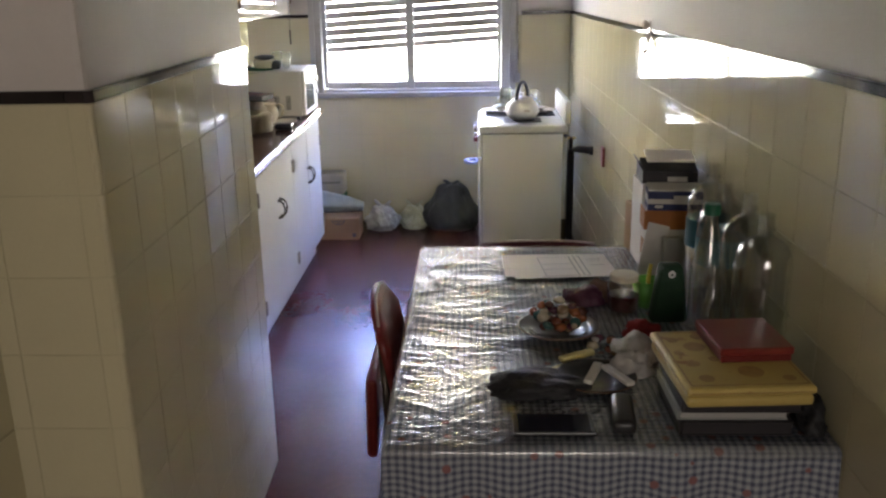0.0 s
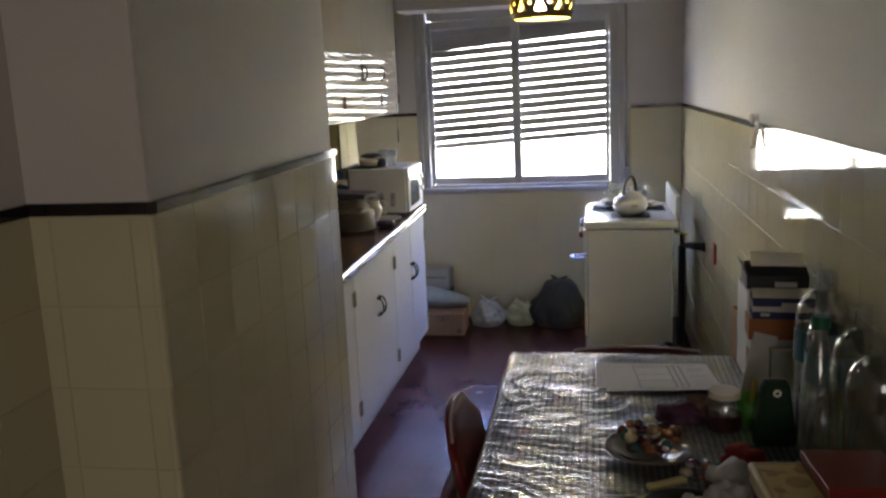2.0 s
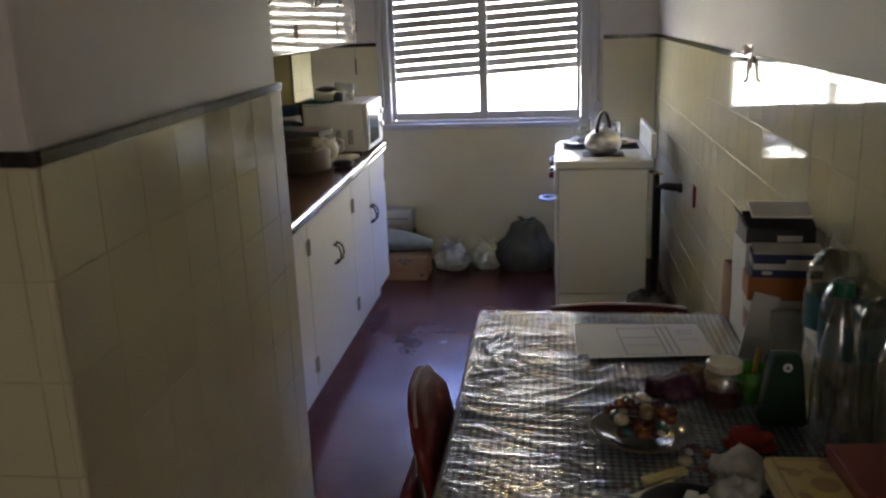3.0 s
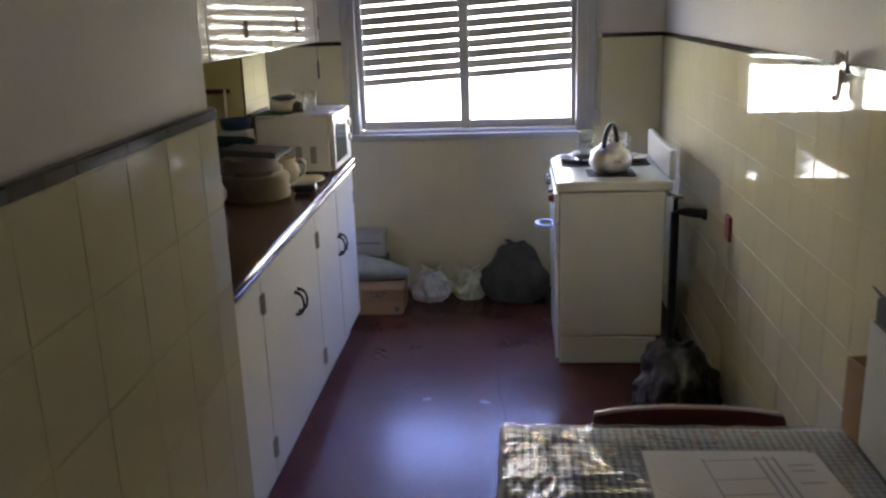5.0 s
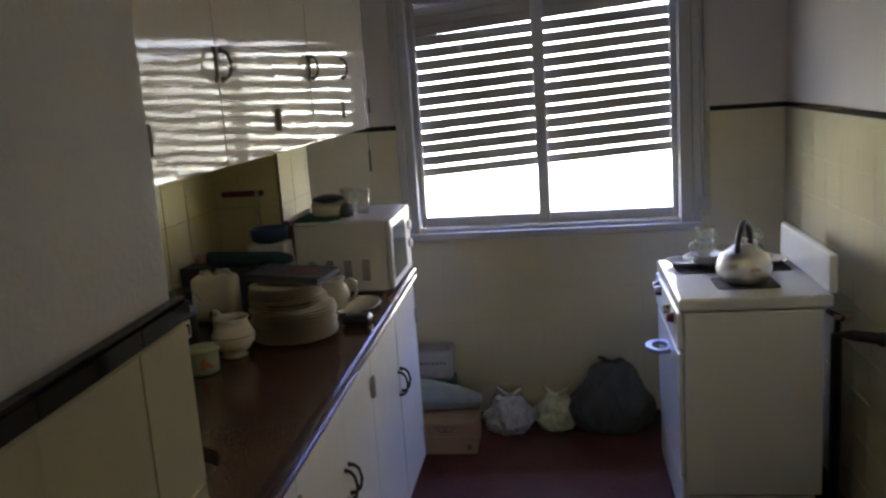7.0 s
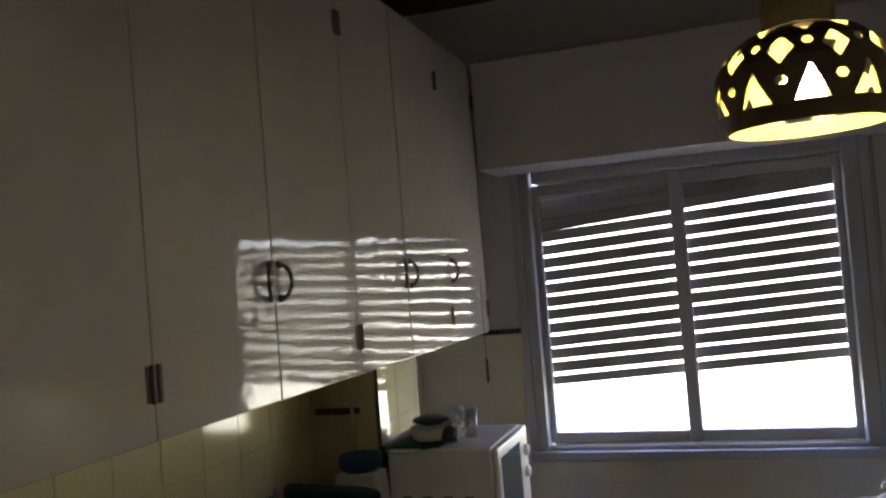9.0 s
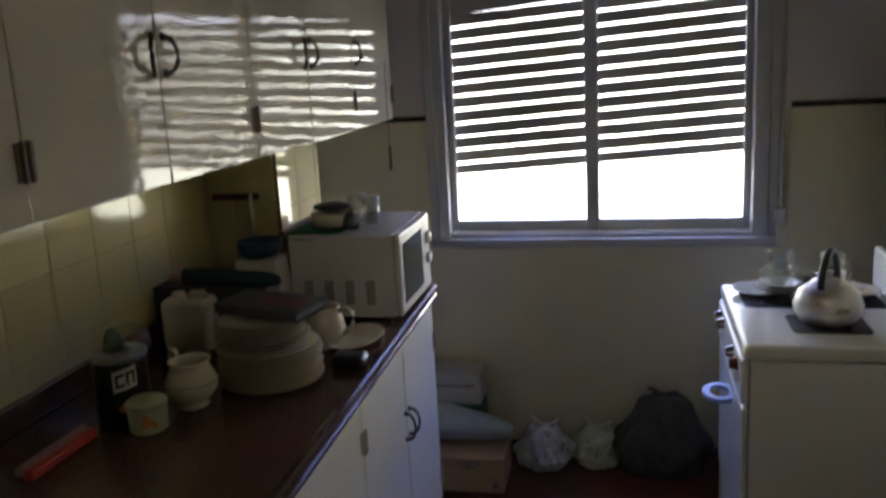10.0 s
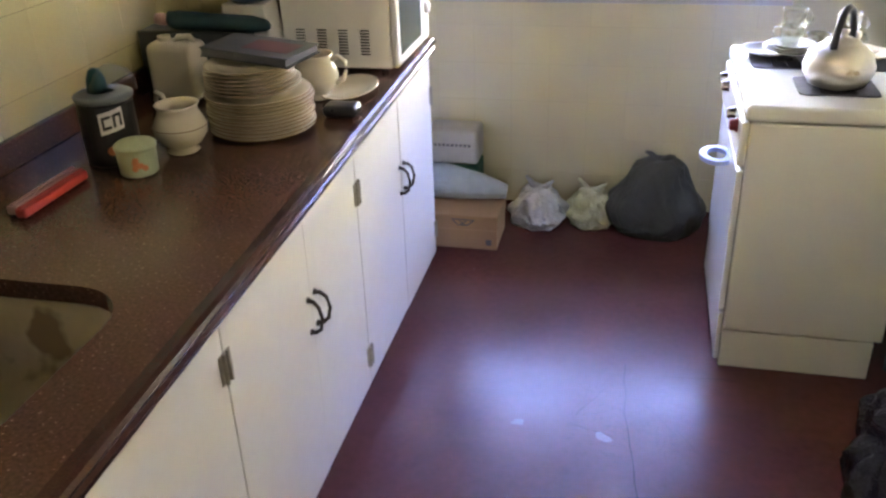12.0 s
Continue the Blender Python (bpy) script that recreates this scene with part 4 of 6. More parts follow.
part("page_block", box(-0.122, 0.118, -0.069, 0.069, 0.0035, 0.0195), mat("slate_page_block", (0.10, 0.105, 0.11), 0.7, fine=0.2, fine_scale=300), tray, loc=(0, 0, 0))
part("cover", box(-0.125, 0.125, -0.072, 0.072, 0.020, 0.023, 0.001, 1), M_BOOKGREY, tray, loc=(0, 0, 0))
part("cover_print", box(-0.03, 0.10, -0.035, 0.04, 0.0232, 0.0237), mat("dull_red_print", (0.13, 0.035, 0.03), 0.5), tray, loc=(0, 0, 0))
tray.rotation_euler = (radians(1.0), radians(2), radians(-12))

jerry = thing("plastic_canister", (-1.062, 5.02, ZW), label="milky white plastic canister with rounded corners", category="canister")
part("body", box(-0.072, 0.072, -0.045, 0.045, 0, 0.155, 0.022, 4), M_MILKPL, jerry, loc=(0, 0, 0), smooth=True)
part("cap", lathe([(0, 0.156), (0.018, 0.156), (0.018, 0.168), (0, 0.170)], 18), M_MILKPL, jerry, loc=(-0.03, 0, 0))
h = bmesh.new()
tube([(0.0, 0, 0.152), (0.012, 0, 0.166), (0.045, 0, 0.168), (0.058, 0, 0.150)], 0.008, 8, h)
part("handle", h, M_MILKPL, jerry, loc=(0, 0, 0), smooth=True)

shelfbox = thing("storage_box", (-1.075, 5.13, ZW), label="dark carton standing behind the plastic canister", category="box")
part("carton", box(-0.13, 0.17, -0.055, 0.055, 0, 0.165, 0.003, 1), M_BOOKGREY, shelfbox, loc=(0, 0, 0))
roll = thing("folded_umbrella", (-0.985, 5.09, ZW + 0.190), label="folded blue-green umbrella lying across a carton", category="umbrella")
bm = lathe([(0, -0.17), (0.008, -0.17), (0.016, -0.16), (0.021, -0.12), (0.024, 0.0), (0.025, 0.10), (0.022, 0.12), (0, 0.122)], 20, m=Matrix.Rotation(radians(-88), 4, "Y"))
for v in bm.verts:
    v.co.z += 0.003 * math.sin(v.co.x * 60) * (1 if v.co.y > 0 else -1)
part("canopy", bm, M_BLUEGREEN, roll, loc=(0, 0, 0), smooth=True)
part("grip", lathe([(0, -0.162), (0.014, -0.162), (0.017, -0.148), (0.016, -0.128), (0, -0.124)], 16, m=Matrix.Rotation(radians(92), 4, "Y")), M_PINKPL, roll, "pinkish grip", loc=(0, 0, 0), smooth=True)

scale_ = thing("kitchen_scale", (-0.95, 5.27, ZW), label="white kitchen scale with a dark blue bowl on the worktop", category="scale")
bm = bmesh.new()
box(-0.085, 0.085, -0.05, 0.05, 0, 0.21, 0.006, 2, bm)
for v in bm.verts:
    k = 1 - 0.25 * v.co.z / 0.21
    v.co.x *= k
part("housing", bm, M_WHITEPL, scale_, loc=(0, 0, 0))
part("bowl", lathe([(0, 0.213), (0.05, 0.213), (0.064, 0.225), (0.068, 0.262), (0.064, 0.262), (0.058, 0.228), (0, 0.222)], 28), M_BLUEPL, scale_, "dark blue plastic bowl", loc=(0, 0, 0), smooth=True)
part("pointer_window", box(-0.006, 0.006, -0.053, -0.0505, 0.13, 0.20, 0.001, 1), M_PAPER, scale_, loc=(0, 0, 0))

pitcher = thing("china_pitcher", (-0.685, 5.06, ZW), label="cream china pitcher with a looped handle", category="pitcher")
part("body", lathe([(0, 0), (0.034, 0.0), (0.036, 0.006), (0.028, 0.012), (0.05, 0.03), (0.060, 0.06), (0.052, 0.09), (0.043, 0.108), (0.048, 0.12), (0.045, 0.12), (0.040, 0.108), (0.049, 0.09), (0.057, 0.06), (0.04, 0.02), (0, 0.018)], 36),
     M_CHINA, pitcher, loc=(0, 0, 0), smooth=True)
h = bmesh.new()
tube([(0.045, 0, 0.105), (0.065, 0, 0.115), (0.085, 0, 0.100), (0.085, 0, 0.075), (0.075, 0, 0.052), (0.054, 0, 0.042)], 0.006, 10, h)
part("handle", h, M_CHINA, pitcher, loc=(0, 0, 0), smooth=True)
platter = plate("oval_platter", -0.62, 5.13, ZW, 0.105, 0.010, "", "oval cream china platter by the pitcher")
platter.scale = (1, 1, 1)
for c in platter.children:
    c.data.transform(Matrix.Diagonal((0.72, 1.15, 1, 1)))
case = thing("black_case", (-0.572, 4.925, ZW), label="small rounded black leather case", category="case")
bm = box(-0.045, 0.045, -0.033, 0.033, 0, 0.032, 0.014, 4)
part("shell", bm, M_BLACKPL, case, loc=(0, 0, 0), smooth=True)
part("clasp", box(0.040, 0.047, -0.007, 0.007, 0.014, 0.024, 0.002, 1), M_CHROME, case, loc=(0, 0, 0))

# short dark red bar and a thin chrome strip on the duct's near face
rail = thing("utensil_rail", (-1.10, CY0 - 0.012, 1.265), label="dark red bar with a thin steel strip on the tiled duct", category="rail")
part("bar", box(-0.085, 0.075, -0.020, -0.001, -0.011, 0.011, 0.004, 2), M_WINE, rail, loc=(0, 0, 0))
part("knife_blade", box(0.045, 0.060, -0.024, -0.0215, -0.135, 0.010, 0.001, 1), M_CHROME, rail, "thin steel strip", loc=(0, 0, 0))

# dark brown slab that fills the strip left of the microwave
board = thing("brown_board", (-0.91, 5.50, ZW), label="dark brown upright slab beside the microwave", category="board")
part("panel", box(-0.012, 0.008, -0.15, 0.15, 0, 0.27, 0.004, 1), M_BROWNSLAB, board, loc=(0, 0, 0))


def microwave():
    x0, x1, y0, y1, z0, z1 = -0.872, -0.545, 5.30, 5.69, 0.914, 1.168
    m = thing("microwave", ((x0 + x1) / 2, (y0 + y1) / 2, ZW), label="white microwave oven with a dark glass door", category="microwave")
    part("body", box(x0, x1, y0, y1, z0, z1, 0.006, 2), M_WHITEPL, m)
    d = part("door", box(x1 + 0.001, x1 + 0.022, y0 + 0.002, y1 - 0.085, z0 + 0.003, z1 - 0.002, 0.008, 3), M_WHITEPL, m)
    part("door_window", box(x1 + 0.0215, x1 + 0.0235, y0 + 0.032, y1 - 0.12, z0 + 0.035, z1 - 0.035, 0.001, 1), M_SCREEN, d, "smoked glass door window")
    c = part("control_panel", box(x1 + 0.001, x1 + 0.020, y1 - 0.083, y1 - 0.001, z0 + 0.003, z1 - 0.002, 0.006, 2), M_WHITEPL, m)
    for k, z in enumerate((1.02, 1.09)):
        part("dial", lathe([(0, 0.012), (0.017, 0.012), (0.019, 0.0), (0, 0)], 20, m=Matrix.Translation((x1 + 0.0205, y1 - 0.042, z)) @ Matrix.Rotation(radians(90), 4, "Y")), M_WHITEPL, m, smooth=True)
    slots = bmesh.new()
    for gx in (-0.83, -0.765, -0.70, -0.635):
        for k in range(9):
            zz = 0.955 + 0.0085 * k
            box(gx, gx + 0.028, y0 - 0.0008, y0 + 0.001, zz, zz + 0.0042, bm=slots)
    tagged(part("vent_slot", slots, M_BLACKPL, m), kind="stuff")
    for fx in (x0 + 0.03, x1 - 0.03):
        for fy in (y0 + 0.03, y1 - 0.03):
            part("foot", lathe([(0, 0), (0.011, 0), (0.012, 0.012), (0, 0.012)], 12, m=Matrix.Translation((fx, fy, ZW))), M_BLACKPL, m)
    return m


microwave()
ZM = 1.1685
cloth = thing("green_cloth", (-0.80, 5.42, ZM), label="folded green cloth on top of the microwave", category="cloth")
bm = bmesh.new()
grid = []
for j in range(13):
    row = []
    for i in range(13):
        u, v = i / 12, j / 12
        x, y = -0.078 + 0.17 * u, -0.125 + 0.22 * v
        z = 0.003 + 0.003 * noise.noise(Vector((x * 20, y * 20, 0)))
        if y < -0.118:
            z -= 0.018 * (0.5 + 0.5 * math.sin(u * 5))
            y = -0.1215 - 0.001
        row.append(bm.verts.new((x, y, z)))
    grid.append(row)
for j in range(12):
    for i in range(12):
        bm.faces.new((grid[j][i], grid[j][i + 1], grid[j + 1][i + 1], grid[j + 1][i]))
bmesh.ops.solidify(bm, geom=bm.faces[:], thickness=0.002)
part("cloth", bm, M_GREENCLOTH, cloth, loc=(0, 0, 0), smooth=True)
tub = thing("cream_dish", (-0.765, 5.43, ZM + 0.008), label="round cream dish with dark crockery piled in it", category="dish")
part("dish", lathe([(0, 0), (0.062, 0), (0.068, 0.008), (0.070, 0.040), (0.066, 0.042), (0.06, 0.012), (0, 0.006)], 32), M_CHINA, tub, loc=(0, 0, 0), smooth=True)
part("dark_bowl", lathe([(0, 0.044), (0.03, 0.044), (0.058, 0.056), (0.056, 0.064), (0.03, 0.072), (0, 0.074)], 28), M_BOOKGREY, tub, loc=(-0.004, 0, 0), smooth=True)
for x, y, s in ((-0.712, 5.50, 1.0), (-0.655, 5.47, 0.9)):
    g = thing("glass_tumbler", (x, y, ZM + 0.002 + (0.004 if x < -0.7 else 0)), label="clear glass tumbler on top of the microwave", category="glass", group="glasses on the microwave")
    part("tumbler", lathe([(0, 0), (0.024 * s, 0), (0.032 * s, 0.088), (0.030 * s, 0.088), (0.022 * s, 0.006), (0, 0.006)], 24), M_GLASSWARE, g, loc=(0, 0, 0), smooth=True)
bag = thing("dark_pouch", (-0.70, 5.40, ZM + 0.003), label="small dark pouch on top of the microwave", category="pouch")
bm = lathe([(0, 0), (0.026, 0.0), (0.032, 0.018), (0.022, 0.042), (0, 0.050)], 16)
for v in bm.verts:
    v.co += Vector((noise.noise(v.co * 40), noise.noise(v.co * 40 + Vector((3, 0, 0))), 0)) * 0.008
part("pouch", bm, M_BOOKGREY, bag, loc=(0, 0, 0), smooth=True)


# ---- things on the stove ----
ZS = 0.858
ket = thing("kettle", (0.700, 5.487, ZS), label="scorched aluminium kettle with a black handle on the stove", category="kettle")
part("body", lathe([(0, 0), (0.052, 0), (0.064, 0.006), (0.078, 0.03), (0.080, 0.048), (0.070, 0.078), (0.048, 0.096), (0.036, 0.101), (0, 0.102)], 44), M_COOKED, ket, loc=(0, 0, 0), smooth=True)
part("lid", lathe([(0.040, 0.1005), (0.038, 0.106), (0.02, 0.112), (0.008, 0.114), (0.008, 0.122), (0.011, 0.130), (0, 0.132)], 28), M_COOKED, ket, loc=(0, 0, 0), smooth=True)
h = bmesh.new()
hp = [(0, 0.068 * math.cos(a), 0.085 + 0.095 * math.sin(a)) for a in [radians(8 + 164 * i / 14) for i in range(15)]]
tube(hp, 0.0085, 10, h)
hd = part("handle", h, M_BLACKPL, ket, "thick black bow handle", loc=(0, 0, 0), smooth=True)
sp = bmesh.new()
tube([(0, 0.06, 0.045), (0, 0.088, 0.066), (0, 0.102, 0.090), (0, 0.116, 0.098)], [0.017, 0.013, 0.010, 0.009], 12, sp)
part("spout", sp, M_COOKED, ket, loc=(0, 0, 0), smooth=True)
ket.scale = (1.2, 1.2, 1.18)
ket.rotation_euler = (0, 0, radians(-27))

for k, (x, y, r, dz) in enumerate(((0.548, 5.815, 0.082, 0.0), (0.612, 5.785, 0.080, 0.0135), (0.612, 5.785, 0.078, 0.0205), (0.616, 5.787, 0.070, 0.0275), (0.845, 5.80, 0.078, 0.0), (0.80, 5.79, 0.070, 0.0135))):
    plate("saucer", x, y, ZS + dz, r, 0.012, "dishes on the stove", "white china plate lying on a burner", M_ENAMEL if k < 4 else M_CHINA)
for x, y, dz in ((0.612, 5.79, 0.032), (0.613, 5.79, 0.085), (0.775, 5.80, 0.018), (0.774, 5.80, 0.071), (0.700, 5.83, 0.0)):
    g = thing("glass_cup", (x, y, ZS + dz), label="clear glass cup with a small handle on the stove", category="cup", group="glass cups on the stove")
    part("cup", lathe([(0, 0), (0.024, 0), (0.026, 0.004), (0.034, 0.020), (0.036, 0.055), (0.0375, 0.062), (0.0358, 0.062), (0.034, 0.052), (0.030, 0.020), (0.022, 0.007), (0, 0.006)], 28), M_GLASSWARE, g, loc=(0, 0, 0), smooth=True)
    h = bmesh.new()
    tube([(0.034, 0, 0.052), (0.052, 0, 0.050), (0.058, 0, 0.036), (0.050, 0, 0.022), (0.033, 0, 0.02)], 0.004, 8, h)
    part("handle", h, M_GLASSWARE, g, loc=(0, 0, 0), smooth=True)
    g.rotation_euler = (0, 0, radians(-12 + 175 * (x < 0.65) * (dz < 0.05) - 20 * (dz > 0.05)))

# ---- gas pipe and valve ----
gas = thing("gas_pipe", (0.968, 5.33, 0.0), label="dark gas pipe with a brass valve behind the stove, thickened for the shade there", category="pipe")
bm = bmesh.new()
# pipe drawn thicker so it also fills the stove's shade on the wall
tube([(0.968, 5.33, 0.02), (0.968, 5.33, 0.70), (1.0, 5.25, 0.72), (1.075, 5.19, 0.722)], 0.019, 10, bm)
part("pipe", bm, M_IRON, gas, smooth=True)
part("valve", box(0.935, 0.985, 5.23, 5.26, 0.780, 0.792, 0.003, 1), M_BRASS, gas, "brass lever")
bm = bmesh.new()
tube([(0.968, 5.33, 0.70), (0.965, 5.31, 0.76), (0.955, 5.225, 0.785), (0.93, 5.30, 0.79)], 0.010, 10, bm)
part("hose", bm, M_IRON, gas, smooth=True)
part("collar", lathe([(0, 0), (0.024, 0), (0.024, 0.012), (0.018, 0.02), (0, 0.02)], 16, m=Matrix.Translation((1.072, 5.19, 0.722)) @ Matrix.Rotation(radians(-90), 4, "Y")), M_IRON, gas, smooth=True)

sock = thing("wall_plate", (wall_x(4.785) - 0.01, 4.785, 0.767), label="small red cover plate on the tiled wall", category="cover plate")
bm = box(-0.012, 0, -0.034, 0.034, -0.048, 0.048, 0.004, 2)
part("plate", bm, mat("dark_red_plastic", (0.20, 0.025, 0.02), 0.4), sock, loc=(0, 0, 0))
part("screw", lathe([(0, 0), (0.004, 0), (0.004, 0.0015), (0, 0.002)], 10, m=Matrix.Translation((-0.0125, 0, 0)) @ Matrix.Rotation(radians(-90), 4, "Y")), M_CHROME, sock, loc=(0, 0, 0))

cond = thing("conduit", (0.712, YB - 0.02, 0.98), label="thin grey conduit with a small box beside the window", category="conduit")
bm = bmesh.new()
tube([(0.712, YB - 0.02, 1.0), (0.712, YB - 0.02, 2.08)], 0.008, 8, bm)
part("tube", bm, M_WOODFRAME, cond, smooth=True)
part("junction_box", box(0.69, 0.735, YB - 0.035, YB - 0.009, 0.97, 1.03, 0.006, 2), M_WOODFRAME, cond)

HX = wall_x(3.76) - 0.0155
hook = thing("towel_hook", (HX, 3.76, 1.42), label="pale plastic towel hook with a rounded plate over the dark trim", category="hook")
M_HOOK = mat("yellowed_clear_plastic", (0.62, 0.54, 0.50), 0.12, vary=0.15, scale=40, spec=0.6)
part("plate", box(HX - 0.004, HX + 0.001, 3.744, 3.776, 1.392, 1.470, 0.0015, 2), M_HOOK, hook)
knob = lathe([(0, 0.024), (0.010, 0.024), (0.017, 0.020), (0.018, 0.013), (0.012, 0.007), (0.009, 0.003), (0.010, 0.0), (0, 0)], 24, m=Matrix.Translation((HX - 0.004, 3.76, 1.453)) @ Matrix.Rotation(radians(-90), 4, "Y"))
part("knob", knob, M_HOOK, hook, "rounded upper knob", smooth=True)
bm = bmesh.new()
tube([(HX - 0.006, 3.76, 1.425), (HX - 0.008, 3.76, 1.395), (HX - 0.009, 3.76, 1.368), (HX - 0.012, 3.76, 1.355), (HX - 0.018, 3.76, 1.352), (HX - 0.021, 3.76, 1.362)], [0.007, 0.006, 0.0055, 0.0055, 0.005, 0.0045], 10, bm)
part("arm", bm, M_HOOK, hook, "curved lower hook", smooth=True)

key = thing("key_cord", (XU + 0.012, 6.0, 1.66), label="thin cord with a small key hanging from the cabinet handle", category="key")
bm = bmesh.new()
tube([(XU + 0.018, 6.0, 1.668), (XU + 0.016, 6.003, 1.55), (XU + 0.018, 6.0, 1.36)], 0.0014, 6, bm)
part("cord", bm, M_BLACKPL, key)
part("key", box(XU + 0.013, XU + 0.023, 5.998, 6.002, 1.27, 1.36, 0.001, 1), M_DARKMETAL, key)

# ---- hanging lamp ----
def lamp():
    cx, cy, cz = 0.297, 4.30, 1.945
    l = thing("pendant_lamp", (cx, cy, cz), label="lit pendant lamp with a pierced dark metal shade, yellow inside", category="lamp")
    prof = [(0.052, 0.080), (0.088, 0.068), (0.115, 0.045), (0.131, 0.015), (0.135, -0.02), (0.130, -0.052), (0.118, -0.076)]
    bm = bmesh.new()
    n, m = 360, 150

    def shape(v):
        k = v * (len(prof) - 1)
        i = min(int(k), len(prof) - 2)
        f = k - i
        return tuple(prof[i][q] * (1 - f) + prof[i + 1][q] * f for q in (0, 1))

    def cut(u, v):
        """Diamonds, holes and tapering windows in rows round the shade."""
        p = (u * 10 + 0.5) % 1 - 0.5
        q = (u * 10) % 1 - 0.5
        d1 = abs(p) / 0.26 + abs(v - 0.42) / 0.13
        d2 = abs(q) / 0.30 + abs(v - 0.16) / 0.10
        tri = abs(q) < 0.30 * (v - 0.56) / 0.26 and 0.56 < v < 0.82
        dot = (p / 0.10) ** 2 + ((v - 0.66) / 0.035) ** 2 < 1 or (q / 0.10) ** 2 + ((v - 0.38) / 0.035) ** 2 < 1
        return d1 < 1 or d2 < 1 or tri or dot
    for side, mi in ((0.0, 0), (-0.0022, 1)):
        verts = [[bm.verts.new(((shape(j / m)[0] + side) * math.cos(2 * math.pi * i / n), (shape(j / m)[0] + side) * math.sin(2 * math.pi * i / n), shape(j / m)[1])) for i in range(n)] for j in range(m + 1)]
        for j in range(m):
            for i in range(n):
                if not cut((i + 0.5) / n, (j + 0.5) / m):
                    f = bm.faces.new((verts[j][i], verts[j][(i + 1) % n], verts[j + 1][(i + 1) % n], verts[j + 1][i]))
                    f.material_index = mi
    me_mats = [mat("dark_bronze_shade", (0.15, 0.11, 0.05), 0.4, metal=0.4, vary=0.2, scale=30), mat("yellow_enamel_inside", (0.80, 0.60, 0.13), 0.4, vary=0.1, scale=20)]
    me = bpy.data.meshes.new("shade")
    bm.to_mesh(me)
    bm.free()
    for q in me_mats:
        me.materials.append(q)
    sh = new("shade", me)
    sh.parent = l
    tagged(sh, "pierced bronze shade with diamond openings")
    part("shade_cap", lathe([(0.053, 0.081), (0.055, 0.086), (0.055, 0.128), (0.05, 0.134), (0.014, 0.138), (0.0, 0.138)], 32), mat("dull_brown_cap", (0.17, 0.13, 0.08), 0.6, vary=0.2, scale=30), l, loc=(0, 0, 0), smooth=True)
    part("socket", lathe([(0, 0.08), (0.018, 0.08), (0.018, 0.035), (0, 0.034)], 16), M_WHITEPL, l, loc=(0, 0, 0))
    glow = bpy.data.materials.new("lit_bulb")
    glow.use_nodes = True
    b = glow.node_tree.nodes["Principled BSDF"]
    b.inputs["Emission Color"].default_value = (1.0, 0.96, 0.86, 1)
    b.inputs["Emission Strength"].default_value = 22.0
    part("bulb", lathe([(0, 0.034), (0.014, 0.026), (0.030, -0.004), (0.034, -0.024), (0.028, -0.044), (0.014, -0.056), (0, -0.058)], 24), glow, l, "lit bulb", loc=(0, 0, 0), smooth=True)
    c = bmesh.new()
    tube([(cx, cy, cz + 0.138), (cx, cy, ZC)], 0.003, 6, c)
    part("cable", c, M_BLACKPL, l)
    part("ceiling_rose", lathe([(0, 0), (0.045, 0), (0.04, -0.02), (0.01, -0.03), (0, -0.03)], 20, m=Matrix.Translation((cx, cy, ZC))), M_WHITEPL, l, smooth=True)


lamp()


# ---- bags and boxes on the floor ----
def sack(name, x, y, rx, ry, hz, material, label, seed, knot=True, lean=0.0, rough=0.12):
    t = thing(name, (x, y, 0), label=label, category="bag")
    bm = bmesh.new()
    bmesh.ops.create_icosphere(bm, subdivisions=5, radius=1)
    for v in bm.verts:
        p = v.co.copy()
        n1 = noise.noise(p * 1.7 + Vector((seed, 0, 0)))
        n2 = noise.noise(Vector((p.x * 6, p.y * 6, p.z * 1.8 + seed)))
        n3 = abs(noise.noise(p * 9 + Vector((0, seed, 0))))
        k = 1 + rough * n1 + rough * 0.55 * n2 - rough * 0.35 * n3
        zz = (p.z + 1) / 2
        taper = 1 - (0.58 if hz > 0.322 else 0.34) * max(0, zz - 0.2) ** 1.1
        if p.z < 0:
            taper *= (1 - p.z * p.z + 0.02) ** -0.36
        elif hz < 0.4:
            taper *= (1 - p.z * p.z + 0.05) ** -0.16
        v.co = Vector((p.x * rx * k * taper + lean * zz, p.y * ry * k * taper, max(0.0, hz * (zz * (1 + 0.08 * n1) - 0.07) / 0.93)))
        if v.co.z <= 0.001:
            v.co.z = 0.0005
    part("sack", bm, material, t, loc=(0, 0, 0), smooth=True)
    if knot:
        kb = bmesh.new()
        for a in (-0.5, 2.6):
            ca, sa = 0.045 * math.cos(a), 0.03 * math.sin(a)
            tube([(lean + 0.2 * ca, 0, hz * 0.86), (lean + 0.6 * ca, sa * 0.5, hz * 0.96), (lean + 1.0 * ca, sa, hz + (0.0 if hz > 0.2 else 0.014)), (lean + 1.5 * ca, sa * 1.3, hz + (0.004 if hz > 0.2 else 0.034))], [0.022, 0.016, 0.011, 0.005], 7, kb)
        part("knot", kb, material, t, loc=(0, 0, 0), smooth=True)
    return t


sack("bin_bag", 0.262, 6.25, 0.205, 0.14, 0.325, M_BAGGREY, "full dark grey plastic bag leaning on the wall beside the stove", 2.3, knot=True, rough=0.16)
M_BAGWHITE = mat("white_thin_plastic", (0.50, 0.51, 0.52), 0.35, vary=0.2, scale=22, bump=0.7, bump_dist=0.012, spot=((0.14, 0.15, 0.26), 15, 0.64))
M_BAGYEL = mat("yellowish_thin_plastic", (0.52, 0.53, 0.35), 0.35, vary=0.2, scale=22, bump=0.7, bump_dist=0.012)
